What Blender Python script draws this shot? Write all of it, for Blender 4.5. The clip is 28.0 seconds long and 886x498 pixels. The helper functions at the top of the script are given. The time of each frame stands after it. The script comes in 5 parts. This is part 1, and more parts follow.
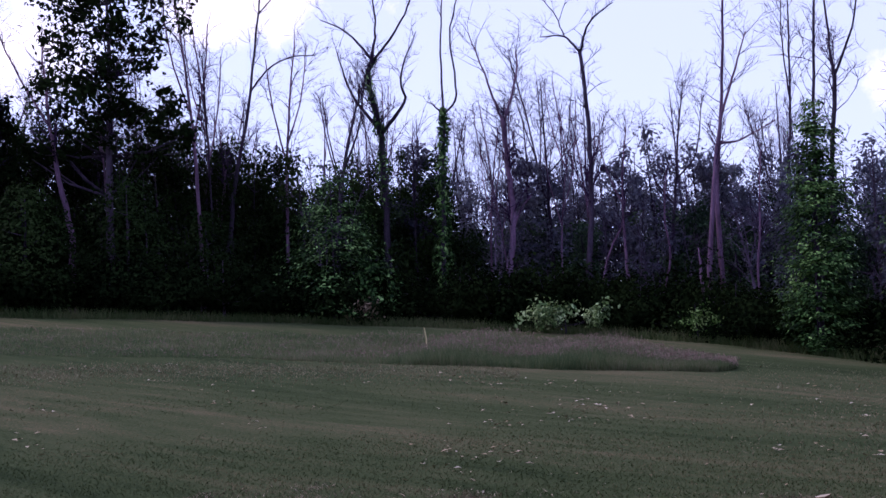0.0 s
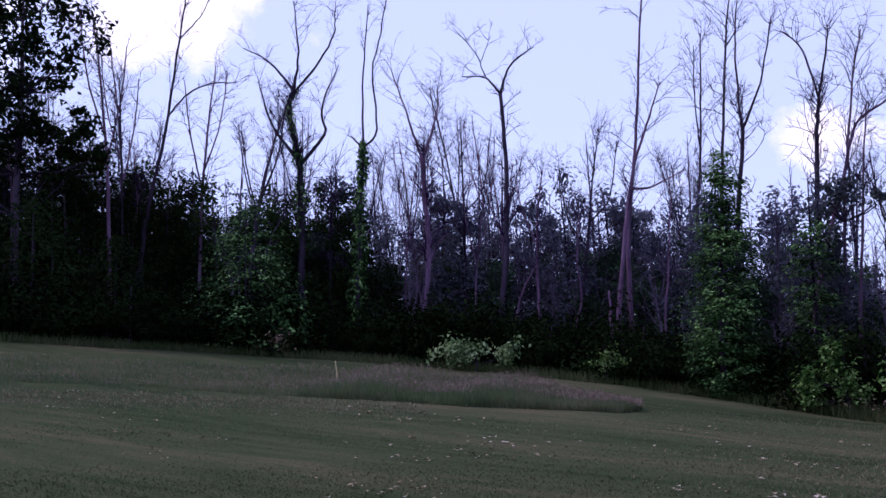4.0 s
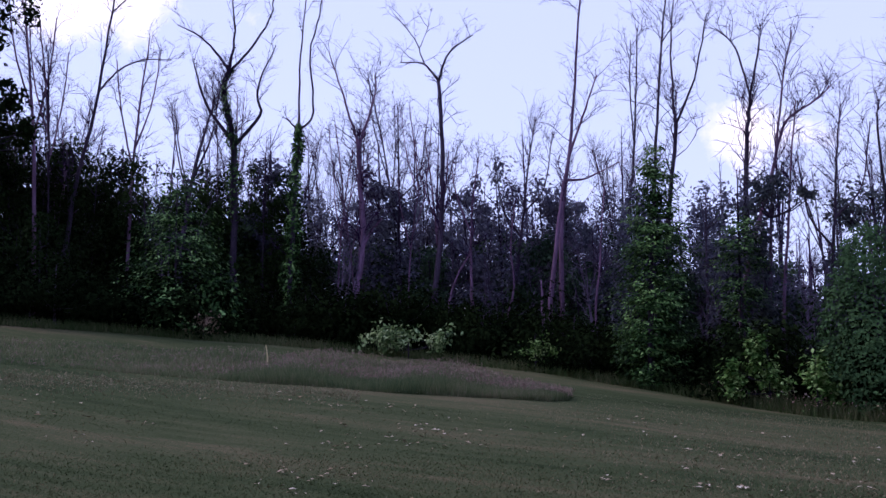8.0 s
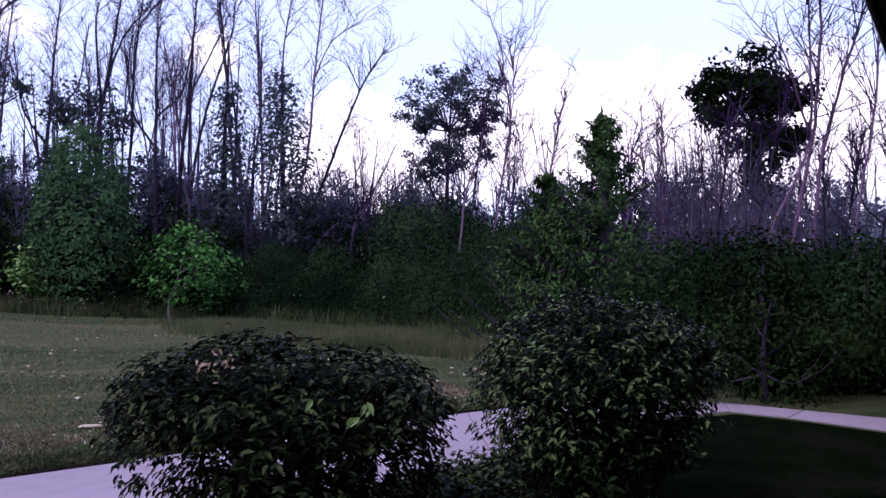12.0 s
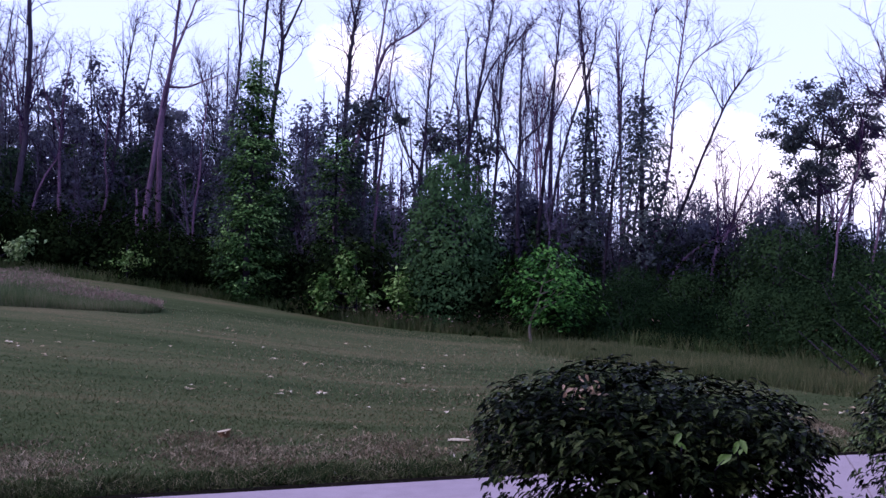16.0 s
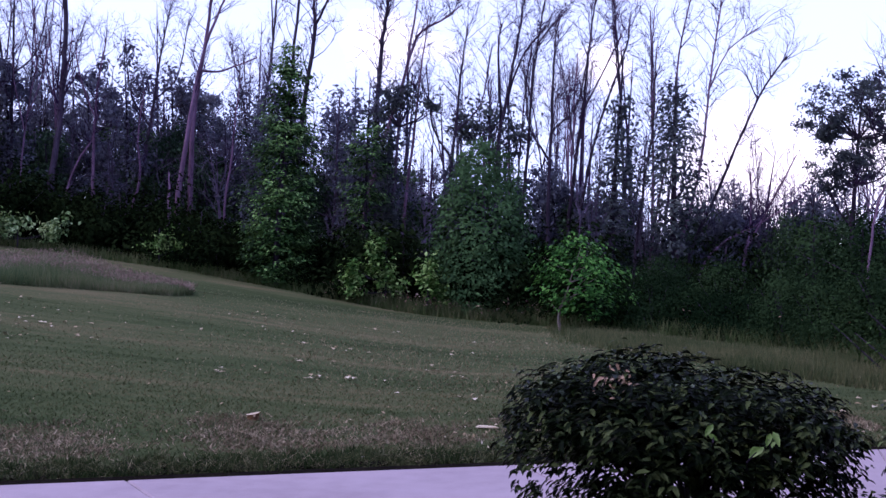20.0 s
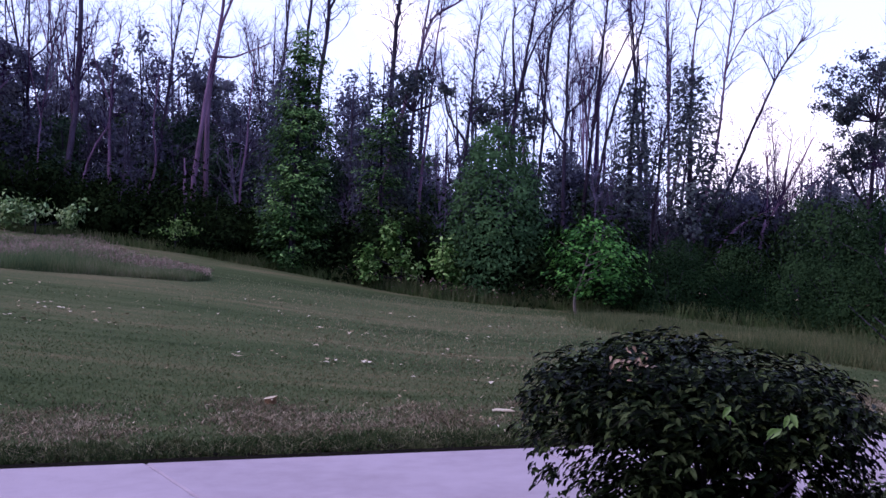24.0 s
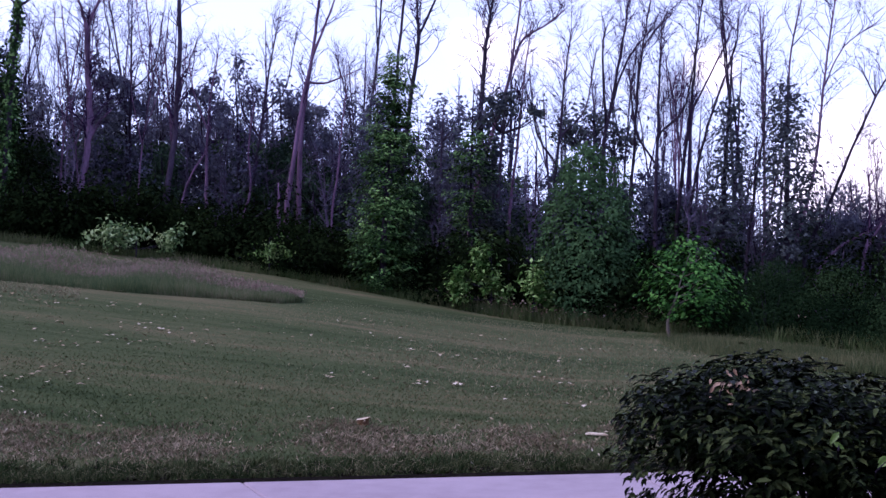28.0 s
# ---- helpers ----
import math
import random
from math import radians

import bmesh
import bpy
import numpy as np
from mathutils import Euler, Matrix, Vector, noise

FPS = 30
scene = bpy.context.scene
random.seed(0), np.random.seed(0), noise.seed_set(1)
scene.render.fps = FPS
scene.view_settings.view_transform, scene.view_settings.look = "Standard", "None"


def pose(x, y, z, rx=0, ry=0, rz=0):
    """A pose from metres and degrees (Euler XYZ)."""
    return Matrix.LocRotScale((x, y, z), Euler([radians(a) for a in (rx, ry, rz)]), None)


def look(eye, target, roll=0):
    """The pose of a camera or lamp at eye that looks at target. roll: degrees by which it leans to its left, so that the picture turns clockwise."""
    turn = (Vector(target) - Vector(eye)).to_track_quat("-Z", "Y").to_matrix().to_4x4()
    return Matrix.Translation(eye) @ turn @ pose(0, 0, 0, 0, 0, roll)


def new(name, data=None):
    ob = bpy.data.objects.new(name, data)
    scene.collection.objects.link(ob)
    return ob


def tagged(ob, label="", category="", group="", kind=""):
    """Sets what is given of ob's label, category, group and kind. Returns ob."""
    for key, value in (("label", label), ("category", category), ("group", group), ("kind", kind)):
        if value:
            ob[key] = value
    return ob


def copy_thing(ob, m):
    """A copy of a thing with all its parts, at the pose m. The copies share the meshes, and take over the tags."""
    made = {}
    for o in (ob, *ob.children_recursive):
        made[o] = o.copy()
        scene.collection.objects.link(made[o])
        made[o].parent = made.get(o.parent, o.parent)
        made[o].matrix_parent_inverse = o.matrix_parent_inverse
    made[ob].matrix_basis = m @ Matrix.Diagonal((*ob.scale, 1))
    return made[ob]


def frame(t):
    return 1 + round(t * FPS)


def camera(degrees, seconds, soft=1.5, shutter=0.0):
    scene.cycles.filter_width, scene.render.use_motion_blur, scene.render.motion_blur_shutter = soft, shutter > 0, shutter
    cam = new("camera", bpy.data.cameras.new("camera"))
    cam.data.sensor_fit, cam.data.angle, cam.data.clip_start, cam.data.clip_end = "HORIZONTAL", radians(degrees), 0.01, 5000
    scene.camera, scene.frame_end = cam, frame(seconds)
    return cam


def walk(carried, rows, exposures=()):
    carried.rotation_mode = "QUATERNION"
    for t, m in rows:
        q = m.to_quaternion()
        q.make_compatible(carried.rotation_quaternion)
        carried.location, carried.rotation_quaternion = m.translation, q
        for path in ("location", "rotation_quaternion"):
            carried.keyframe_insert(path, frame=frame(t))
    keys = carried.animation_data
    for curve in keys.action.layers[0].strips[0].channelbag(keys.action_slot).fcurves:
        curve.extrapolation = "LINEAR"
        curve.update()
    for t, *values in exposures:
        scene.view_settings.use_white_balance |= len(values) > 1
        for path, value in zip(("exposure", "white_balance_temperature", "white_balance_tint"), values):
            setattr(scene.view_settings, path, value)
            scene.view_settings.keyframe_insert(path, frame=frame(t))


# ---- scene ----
cam = camera(47.8, 28.0, soft=1.5)

# seconds, place of the eye, turn to the left, tilt up, lean
PATH = [
    (0.0, -0.079, 0.077, 1.538, 33.83, 6.18, -3.60),
    (0.5, -0.063, 0.059, 1.490, 30.96, 6.95, -1.34),
    (1.0, 0.064, 0.035, 1.432, 29.02, 7.90, 1.07),
    (1.5, 0.035, 0.034, 1.482, 29.04, 8.94, 0.76),
    (2.0, 0.047, 0.022, 1.469, 29.03, 8.40, -0.69),
    (2.5, 0.005, 0.022, 1.470, 26.86, 7.92, -2.93),
    (4.5, -0.051, 0.052, 1.534, 30.89, 8.11, -1.57),
    (5.0, -0.084, 0.083, 1.544, 34.15, 8.03, -1.88),
    (5.5, -0.089, 0.080, 1.550, 35.67, 7.06, -1.64),
    (6.0, -0.083, 0.054, 1.540, 36.08, 5.30, -1.64),
    (6.5, -0.068, 0.046, 1.525, 35.11, 5.41, -1.51),
    (7.0, -0.067, 0.065, 1.550, 32.51, 6.29, -1.41),
    (7.5, -0.076, 0.023, 1.530, 29.73, 6.47, -1.41),
    (8.0, -0.083, 0.043, 1.542, 25.03, 7.07, -1.13),
    (8.5, -0.088, -0.036, 1.527, 15.61, 5.59, -1.37),
    (9.0, -0.054, 0.045, 1.501, 10.74, 4.92, -2.86),
    (9.5, -0.034, 0.038, 1.496, 2.35, 3.61, -3.20),
    (10.0, -0.001, -0.044, 1.504, -4.86, 3.31, -1.87),
    (10.5, 0.024, -0.033, 1.493, -7.68, 3.20, -3.14),
    (11.0, 0.033, -0.037, 1.485, -12.95, 1.71, -2.92),
    (11.5, 0.065, -0.028, 1.482, -17.64, 0.82, -0.87),
    (12.0, 0.076, -0.032, 1.479, -17.71, 0.38, -1.23),
    (12.5, 0.075, -0.023, 1.470, -13.21, -1.57, -2.55),
    (14.5, 0.078, -0.061, 1.479, -17.12, 1.01, -2.36),
    (15.0, 0.078, -0.027, 1.483, -12.07, 2.26, -2.26),
    (15.5, 0.064, 0.008, 1.487, -2.46, 3.03, -0.28),
    (16.0, 0.036, 0.021, 1.495, 2.52, 1.96, -0.19),
    (16.5, 0.036, 0.014, 1.492, 2.57, 1.88, -0.41),
    (17.0, 0.037, 0.023, 1.497, 2.62, 1.94, -0.03),
    (17.5, 0.030, 0.016, 1.493, 2.82, 1.74, 0.13),
    (18.0, 0.030, 0.012, 1.495, 3.17, 1.54, 0.27),
    (18.5, 0.028, 0.029, 1.495, 3.44, 1.60, 0.50),
    (19.0, 0.032, 0.042, 1.492, 3.86, 1.04, 0.29),
    (19.5, 0.028, 0.038, 1.490, 3.77, 1.01, 0.33),
    (20.0, 0.028, 0.043, 1.494, 4.21, 1.19, 0.58),
    (20.5, 0.017, 0.046, 1.497, 4.61, 1.18, 0.81),
    (22.5, 0.026, 0.045, 1.490, 4.62, 0.62, 0.31),
    (23.0, 0.025, 0.056, 1.488, 4.85, 0.53, 0.46),
    (23.5, 0.025, 0.057, 1.489, 5.06, 0.39, 0.51),
    (24.0, 0.022, 0.039, 1.486, 5.06, 0.31, 0.36),
    (24.5, 0.023, 0.044, 1.486, 5.06, 0.29, 0.37),
    (25.0, 0.026, 0.050, 1.483, 5.07, 0.32, 0.31),
    (25.5, 0.023, 0.046, 1.487, 5.25, 0.21, 0.37),
    (26.0, 0.024, 0.048, 1.487, 5.51, 0.14, 0.52),
    (26.5, 0.022, 0.054, 1.486, 6.45, -0.10, 0.87),
    (27.0, 0.022, 0.083, 1.468, 9.08, 1.04, 0.34),
    (27.5, 0.004, 0.056, 1.487, 10.21, 1.55, 0.32),
    (28.0, 0.001, 0.054, 1.480, 10.18, 1.56, 0.23),
]
walk(cam, [(t, pose(x, y, z, 90 + up, 0, yaw) @ pose(0, 0, 0, 0, 0, lean)) for t, x, y, z, yaw, up, lean in PATH],
     exposures=((0.0, 0.25, 6100, 33), (1.0, 0.1, 5850, 32), (2.0, 0.05, 5850, 33), (5.0, 0.1, 6000, 33), (7.0, 0.35, 6300, 34), (8.0, 0.1, 6000, 32), (9.0, 0.15, 5950, 32), (10.0, 0.2, 5800, 32), (11.0, 0.28, 5700, 32), (12.0, 0.45, 6000, 32), (16.0, 0.42, 5900, 32), (20.0, 0.56, 5900, 33), (28.0, 0.58, 5900, 33)))

# ---- sky and sun ----
SUN_TURN, SUN_UP = 108.0, 52.0          # degrees to the left of +y, degrees above the horizon
world = bpy.data.worlds.new("evening_sky")
scene.world = world
world.use_nodes = True
wn, wl = world.node_tree.nodes, world.node_tree.links
sky = wn.new("ShaderNodeTexSky")
sky.sky_type, sky.sun_disc = "NISHITA", False
sky.sun_elevation, sky.sun_rotation = radians(SUN_UP), radians(-SUN_TURN)
sky.air_density, sky.dust_density, sky.ozone_density = 1.0, 1.5, 1.5
wcoord = wn.new("ShaderNodeTexCoord")


def cloud_math(op, a, b=None, c=None, clamp=False):
    n = wn.new("ShaderNodeMath")
    n.operation, n.use_clamp = op, clamp
    for slot, v in zip(n.inputs, (a, b, c)):
        if v is None:
            continue
        if isinstance(v, (int, float)):
            slot.default_value = v
        else:
            wl.new(v, slot)
    return n.outputs[0]


wnoise = wn.new("ShaderNodeTexNoise")
wnoise.inputs["Scale"].default_value, wnoise.inputs["Detail"].default_value = 13.0, 9.0
wnoise.inputs["Roughness"].default_value = 0.62
wl.new(wcoord.outputs["Generated"], wnoise.inputs["Vector"])
wbroad = wn.new("ShaderNodeTexNoise")
wbroad.inputs["Scale"].default_value, wbroad.inputs["Detail"].default_value = 1.6, 4.0
wl.new(wcoord.outputs["Generated"], wbroad.inputs["Vector"])


def cloud(az, up, wide, amount):
    """How much of one cumulus cloud stands in a direction."""
    a, e = radians(az), radians(up)
    d = wn.new("ShaderNodeVectorMath")
    d.operation = "DISTANCE"
    wl.new(wcoord.outputs["Generated"], d.inputs[0])
    d.inputs[1].default_value = (-math.sin(a) * math.cos(e), math.cos(a) * math.cos(e), math.sin(e))
    near = cloud_math("SUBTRACT", 1.0, cloud_math("DIVIDE", d.outputs["Value"], radians(wide)), clamp=True)
    return cloud_math("MULTIPLY", near, amount)


updown = wn.new("ShaderNodeSeparateXYZ")
wl.new(wcoord.outputs["Generated"], updown.inputs[0])
low_haze = cloud_math("SUBTRACT", 1.0, cloud_math("DIVIDE", updown.outputs["Z"], 0.30), clamp=True)
cover = cloud_math("MULTIPLY_ADD", low_haze, 0.24, cloud_math("MULTIPLY", wbroad.outputs["Fac"], 0.30))
for az, up, wide, amount in ((7.8, 13.2, 3.3, 1.0), (3.4, 12.2, 3.4, 0.4), (45.0, 21.5, 6.5, 1.1), (56.0, 19.0, 8.0, 0.7),
                             (-28.5, 5.8, 6.5, 1.3), (-23.5, 6.6, 5.5, 1.0), (-37.5, 6.2, 6.5, 1.2), (-14.0, 3.0, 8.0, 1.0), (-33.0, 2.0, 9.0, 0.8),
                             (-5.0, 11.5, 2.0, 0.7), (22.0, 4.5, 9.0, 0.2), (38.0, 7.0, 9.0, 0.15)):
    cover = cloud_math("ADD", cover, cloud(az, up, wide, amount))
edges = cloud_math("MULTIPLY_ADD", wnoise.outputs["Fac"], 1.5, cloud_math("SUBTRACT", cover, 1.2))
cloudy = cloud_math("MULTIPLY", edges, 2.0, clamp=True)
wmix = wn.new("ShaderNodeMix")
wmix.data_type = "RGBA"
wl.new(cloudy, wmix.inputs["Factor"])
haze = wn.new("ShaderNodeMix")
haze.data_type = "RGBA"
haze.inputs["Factor"].default_value = 0.55
haze.inputs["B"].default_value = (8.7, 10.2, 14.6, 1)
wl.new(sky.outputs[0], haze.inputs["A"])
wl.new(haze.outputs["Result"], wmix.inputs["A"])
wmix.inputs["B"].default_value = (12.5, 12.0, 12.3, 1)
wback = wn["Background"]
wback.inputs["Strength"].default_value = 0.110
wl.new(wmix.outputs["Result"], wback.inputs["Color"])

sun = new("sun", bpy.data.lights.new("sun", "SUN"))
sun.data.energy, sun.data.angle, sun.data.color = 1.3, radians(9), (1.0, 0.93, 0.84)
a, e = radians(SUN_TURN), radians(SUN_UP)
sun.matrix_world = look((-math.sin(a) * math.cos(e) * 50, math.cos(a) * math.cos(e) * 50, math.sin(e) * 50), (0, 0, 0))


# ---- materials ----
def material(name, colours, scale, rough=0.8, bump=0.0, bump_scale=60.0, island=0.0, per_thing=0.0, leafy=0.0, spec=0.3, stretch=(1, 1, 1), world_space=True, speck=0.0):
    """A surface whose colour wanders between the given ones at two scales, with grain in relief."""
    m = bpy.data.materials.new(name)
    m.use_nodes = True
    n, l = m.node_tree.nodes, m.node_tree.links
    p = n["Principled BSDF"]
    p.inputs["Roughness"].default_value, p.inputs["Specular IOR Level"].default_value = rough, spec
    g = n.new("ShaderNodeNewGeometry")
    co = n.new("ShaderNodeTexCoord")
    mp = n.new("ShaderNodeMapping")
    mp.inputs["Scale"].default_value = stretch
    l.new(g.outputs["Position"] if world_space else co.outputs["Object"], mp.inputs["Vector"])
    broad = n.new("ShaderNodeTexNoise")
    broad.inputs["Scale"].default_value, broad.inputs["Detail"].default_value = scale, 6.0
    fine = n.new("ShaderNodeTexNoise")
    fine.inputs["Scale"].default_value, fine.inputs["Detail"].default_value = scale * 9.0, 5.0
    for t in (broad, fine):
        l.new(mp.outputs[0], t.inputs["Vector"])

    def mth(op, a, b, c=None):
        q = n.new("ShaderNodeMath")
        q.operation = op
        for s, v in zip(q.inputs, (a, b, c)):
            if v is None:
                continue
            if isinstance(v, (int, float)):
                s.default_value = v
            else:
                l.new(v, s)
        return q.outputs[0]

    f = mth("MULTIPLY_ADD", broad.outputs["Fac"], 0.62, mth("MULTIPLY", fine.outputs["Fac"], 0.38))
    f = mth("MULTIPLY_ADD", mth("SUBTRACT", f, 0.5), 2.2, 0.5)
    if speck:
        sp = n.new("ShaderNodeTexNoise")
        sp.inputs["Scale"].default_value, sp.inputs["Detail"].default_value = 26.0, 3.0
        l.new(g.outputs["Position"], sp.inputs["Vector"])
        f = mth("MULTIPLY_ADD", mth("SUBTRACT", sp.outputs["Fac"], 0.5), speck, f)
    if island:
        f = mth("MULTIPLY_ADD", mth("SUBTRACT", g.outputs["Random Per Island"], 0.5), island, f)
    if per_thing:
        oi = n.new("ShaderNodeObjectInfo")
        f = mth("MULTIPLY_ADD", mth("SUBTRACT", oi.outputs["Random"], 0.5), per_thing, f)
    ramp = n.new("ShaderNodeValToRGB")
    el = ramp.color_ramp.elements
    while len(el) < len(colours):
        el.new(0.5)
    for i, c in enumerate(colours):
        el[i].position, el[i].color = 0.12 + 0.76 * i / max(1, len(colours) - 1), (*c, 1)
    l.new(f, ramp.inputs[0])
    l.new(ramp.outputs[0], p.inputs["Base Color"])
    if bump:
        bt = n.new("ShaderNodeTexNoise")
        bt.inputs["Scale"].default_value, bt.inputs["Detail"].default_value = bump_scale, 6.0
        l.new(mp.outputs[0], bt.inputs["Vector"])
        b = n.new("ShaderNodeBump")
        b.inputs["Strength"].default_value, b.inputs["Distance"].default_value = bump, 0.03
        l.new(bt.outputs["Fac"], b.inputs["Height"])
        l.new(b.outputs[0], p.inputs["Normal"])
    if leafy:
        tr = n.new("ShaderNodeBsdfTranslucent")
        l.new(ramp.outputs[0], tr.inputs["Color"])
        mx = n.new("ShaderNodeMixShader")
        mx.inputs[0].default_value = leafy
        l.new(p.outputs[0], mx.inputs[1])
        l.new(tr.outputs[0], mx.inputs[2])
        l.new(mx.outputs[0], n["Material Output"].inputs["Surface"])
    return m


LAWN = material("lawn_turf", [(0.0215, 0.0320, 0.0140), (0.0400, 0.0550, 0.0240), (0.0640, 0.0700, 0.0350), (0.1150, 0.0940, 0.0560)], 0.30, 0.95, 0.8, 45.0, spec=0.02, speck=0.9, stretch=(0.16, 1.1, 1))
# litter colour is taken near black for the shade under the trees
SHADED_LITTER = material("shaded_litter", [(0.0054, 0.0048, 0.003), (0.012, 0.009, 0.0054), (0.0075, 0.0105, 0.0042)], 1.2, 0.95, 0.6, 30.0, spec=0)
CONCRETE = material("worn_concrete", [(0.2331, 0.1814, 0.2209), (0.2797, 0.221, 0.2674), (0.3108, 0.2473, 0.2985)], 0.7, 0.85, 0.25, 90.0, per_thing=0.35)
# near-black because the shade beside the house is in the colour
SHADED_GROUND = material("shaded_ground", [(0.0015, 0.0028, 0.0014), (0.0034, 0.0062, 0.0026), (0.010, 0.009, 0.006)], 1.1, 1.0, 0.9, 50.0, spec=0.0)
SOIL = material("edge_soil", [(0.004, 0.003, 0.003), (0.010, 0.008, 0.006)], 6.0, 0.95, 0.8, 40.0, spec=0.02)
# the violet in both barks stands for glare from the bright sky
BARK = material("glare_violet_bark", [(0.0140, 0.0100, 0.0180), (0.0330, 0.0240, 0.0410), (0.0680, 0.0500, 0.0800)], 1.3, 0.9, 0.8, 22.0, per_thing=0.5, stretch=(3, 3, 0.7), spec=0.08)
PALE_BARK = material("bleached_violet_bark", [(0.05318, 0.02991, 0.05278), (0.1223, 0.07027, 0.1229), (0.202, 0.1207, 0.2039)], 1.1, 0.85, 0.7, 20.0, per_thing=0.3, stretch=(3, 3, 0.6), spec=0.1)
PINK_BARK = material("pale_sapling_bark", [(0.11, 0.085, 0.08), (0.20, 0.16, 0.15)], 3.0, 0.85, 0.4, 30.0, spec=0.1)
# twigs take their purple from lens fringe against the sky, put in as colour
TWIG = material("fringe_violet_twig", [(0.01429, 0.006406, 0.02239), (0.03176, 0.01433, 0.04949)], 0.8, 0.9, per_thing=0.5, spec=0.05)
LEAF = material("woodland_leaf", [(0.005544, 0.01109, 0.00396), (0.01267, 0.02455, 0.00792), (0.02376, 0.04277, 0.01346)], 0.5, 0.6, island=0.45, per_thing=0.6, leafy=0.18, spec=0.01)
DOME_LEAF = material("grey_green_leaf", [(0.0180, 0.0440, 0.0180), (0.0380, 0.0820, 0.0330), (0.0700, 0.1350, 0.0540)], 0.6, 0.6, island=0.4, leafy=0.18, spec=0.03)
# violet haze and sky glare are mixed into the next two leaf colours
HAZED_LEAF = material("hazed_leaf", [(0.0480, 0.0500, 0.0800), (0.0980, 0.1000, 0.1450), (0.1650, 0.1750, 0.2100)], 0.5, 0.7, island=0.6, per_thing=0.6, leafy=0.45, spec=0.01)
HAZED_VINE = material("hazed_vine_leaf", [(0.0280, 0.0340, 0.0460), (0.0600, 0.0700, 0.0850), (0.1100, 0.1300, 0.1280)], 0.6, 0.6, island=0.7, leafy=0.45, spec=0.04)
UNDER_GREEN = material("dim_green_leaf", [(0.0140, 0.0270, 0.0180), (0.0330, 0.0580, 0.0360), (0.0720, 0.1150, 0.0640)], 0.6, 0.65, island=0.6, per_thing=0.6, leafy=0.25, spec=0.01)
HEDGE_LEAF = material("thicket_leaf", [(0.0035, 0.0090, 0.0042), (0.0090, 0.0200, 0.0090), (0.0230, 0.0440, 0.0180)], 0.8, 0.65, island=0.4, per_thing=0.7, leafy=0.12, spec=0)
# darker copy of the woodland leaf: the wood's deep shade is in its colour
SHADED_LEAF = material("shaded_leaf", [(0.002783, 0.005554, 0.002434), (0.006261, 0.01148, 0.004522), (0.01252, 0.02148, 0.007652)], 0.5, 0.7, island=0.4, per_thing=0.5, leafy=0.10, spec=0)
BRIGHT_LEAF = material("fresh_leaf", [(0.0070, 0.0300, 0.0065), (0.0240, 0.0950, 0.0170), (0.1000, 0.2500, 0.0550)], 0.6, 0.55, island=0.8, leafy=0.25, spec=0.05)
PALE_LEAF = material("silvery_leaf", [(0.025, 0.06, 0.016), (0.06, 0.12, 0.035), (0.16, 0.25, 0.09), (0.40, 0.50, 0.25)], 0.9, 0.55, island=0.8, leafy=0.3)
# the last, brightest colour paints highlights on a few leaves
IVY = material("ivy_leaf", [(0.0060, 0.0170, 0.0060), (0.0150, 0.0380, 0.0120), (0.0500, 0.1200, 0.0340), (0.2000, 0.3300, 0.1150)], 0.9, 0.5, spec=0.04, island=0.6, leafy=0.2)
NEEDLE = material("spruce_needle", [(0.010, 0.028, 0.009), (0.024, 0.056, 0.016), (0.060, 0.115, 0.032)], 0.7, 0.6, island=0.8, leafy=0.12, spec=0.04)
# near-black ends paint the shrubs' inner shade, last colours their lit leaves
SHADED_SHRUB_LEAF = material("shaded_viburnum_leaf", [(0.0009, 0.0018, 0.0006), (0.0020, 0.0042, 0.0013), (0.0062, 0.0115, 0.0038), (0.0480, 0.0640, 0.0260)], 2.5, 0.32, island=0.9, leafy=0.03, spec=0.018)
LIT_SHRUB_LEAF = material("lit_euonymus_leaf", [(0.0005, 0.0012, 0.0004), (0.0011, 0.0030, 0.0011), (0.0062, 0.0130, 0.0042), (0.0850, 0.1250, 0.0480)], 2.5, 0.30, island=1.0, leafy=0.03, spec=0.03)
VARIEGATED = material("variegated_leaf", [(0.05, 0.11, 0.02), (0.15, 0.24, 0.06)], 14.0, 0.45, island=0.4, leafy=0.3)
DRY_BLOOM = material("faded_bloom", [(0.289, 0.17, 0.119), (0.493, 0.357, 0.2805)], 9.0, 0.8, island=0.6, leafy=0.2)
GRASS = material("grass_blade", [(0.0285, 0.0440, 0.0180), (0.0520, 0.0700, 0.0290), (0.0790, 0.0890, 0.0410), (0.1700, 0.1380, 0.0820)], 0.30, 0.8, island=0.7, leafy=0.2, spec=0.02, stretch=(0.16, 1.1, 1))
EDGE_GRASS = material("edge_tuft_blade", [(0.0130, 0.0260, 0.0090), (0.0290, 0.0450, 0.0170), (0.0800, 0.0840, 0.0420)], 1.6, 0.8, island=0.7, leafy=0.15, spec=0.02)
TALL_GRASS = material("tall_grass_blade", [(0.050, 0.086, 0.034), (0.095, 0.128, 0.055), (0.185, 0.172, 0.100)], 0.35, 0.75, island=0.6, leafy=0.35)
ROUGH_GRASS = material("rough_grass_blade", [(0.024, 0.04845, 0.0144), (0.0528, 0.07695, 0.0288), (0.1104, 0.114, 0.0552)], 0.5, 0.8, island=0.6, leafy=0.25, spec=0.05)
# lavender brush: the purple haze between trunks is in this colour
BRUSH = material("haze_violet_brush", [(0.0300, 0.0230, 0.0420), (0.0680, 0.0520, 0.0880), (0.1300, 0.1000, 0.1550)], 0.6, 0.9, per_thing=0.6, spec=0.05)
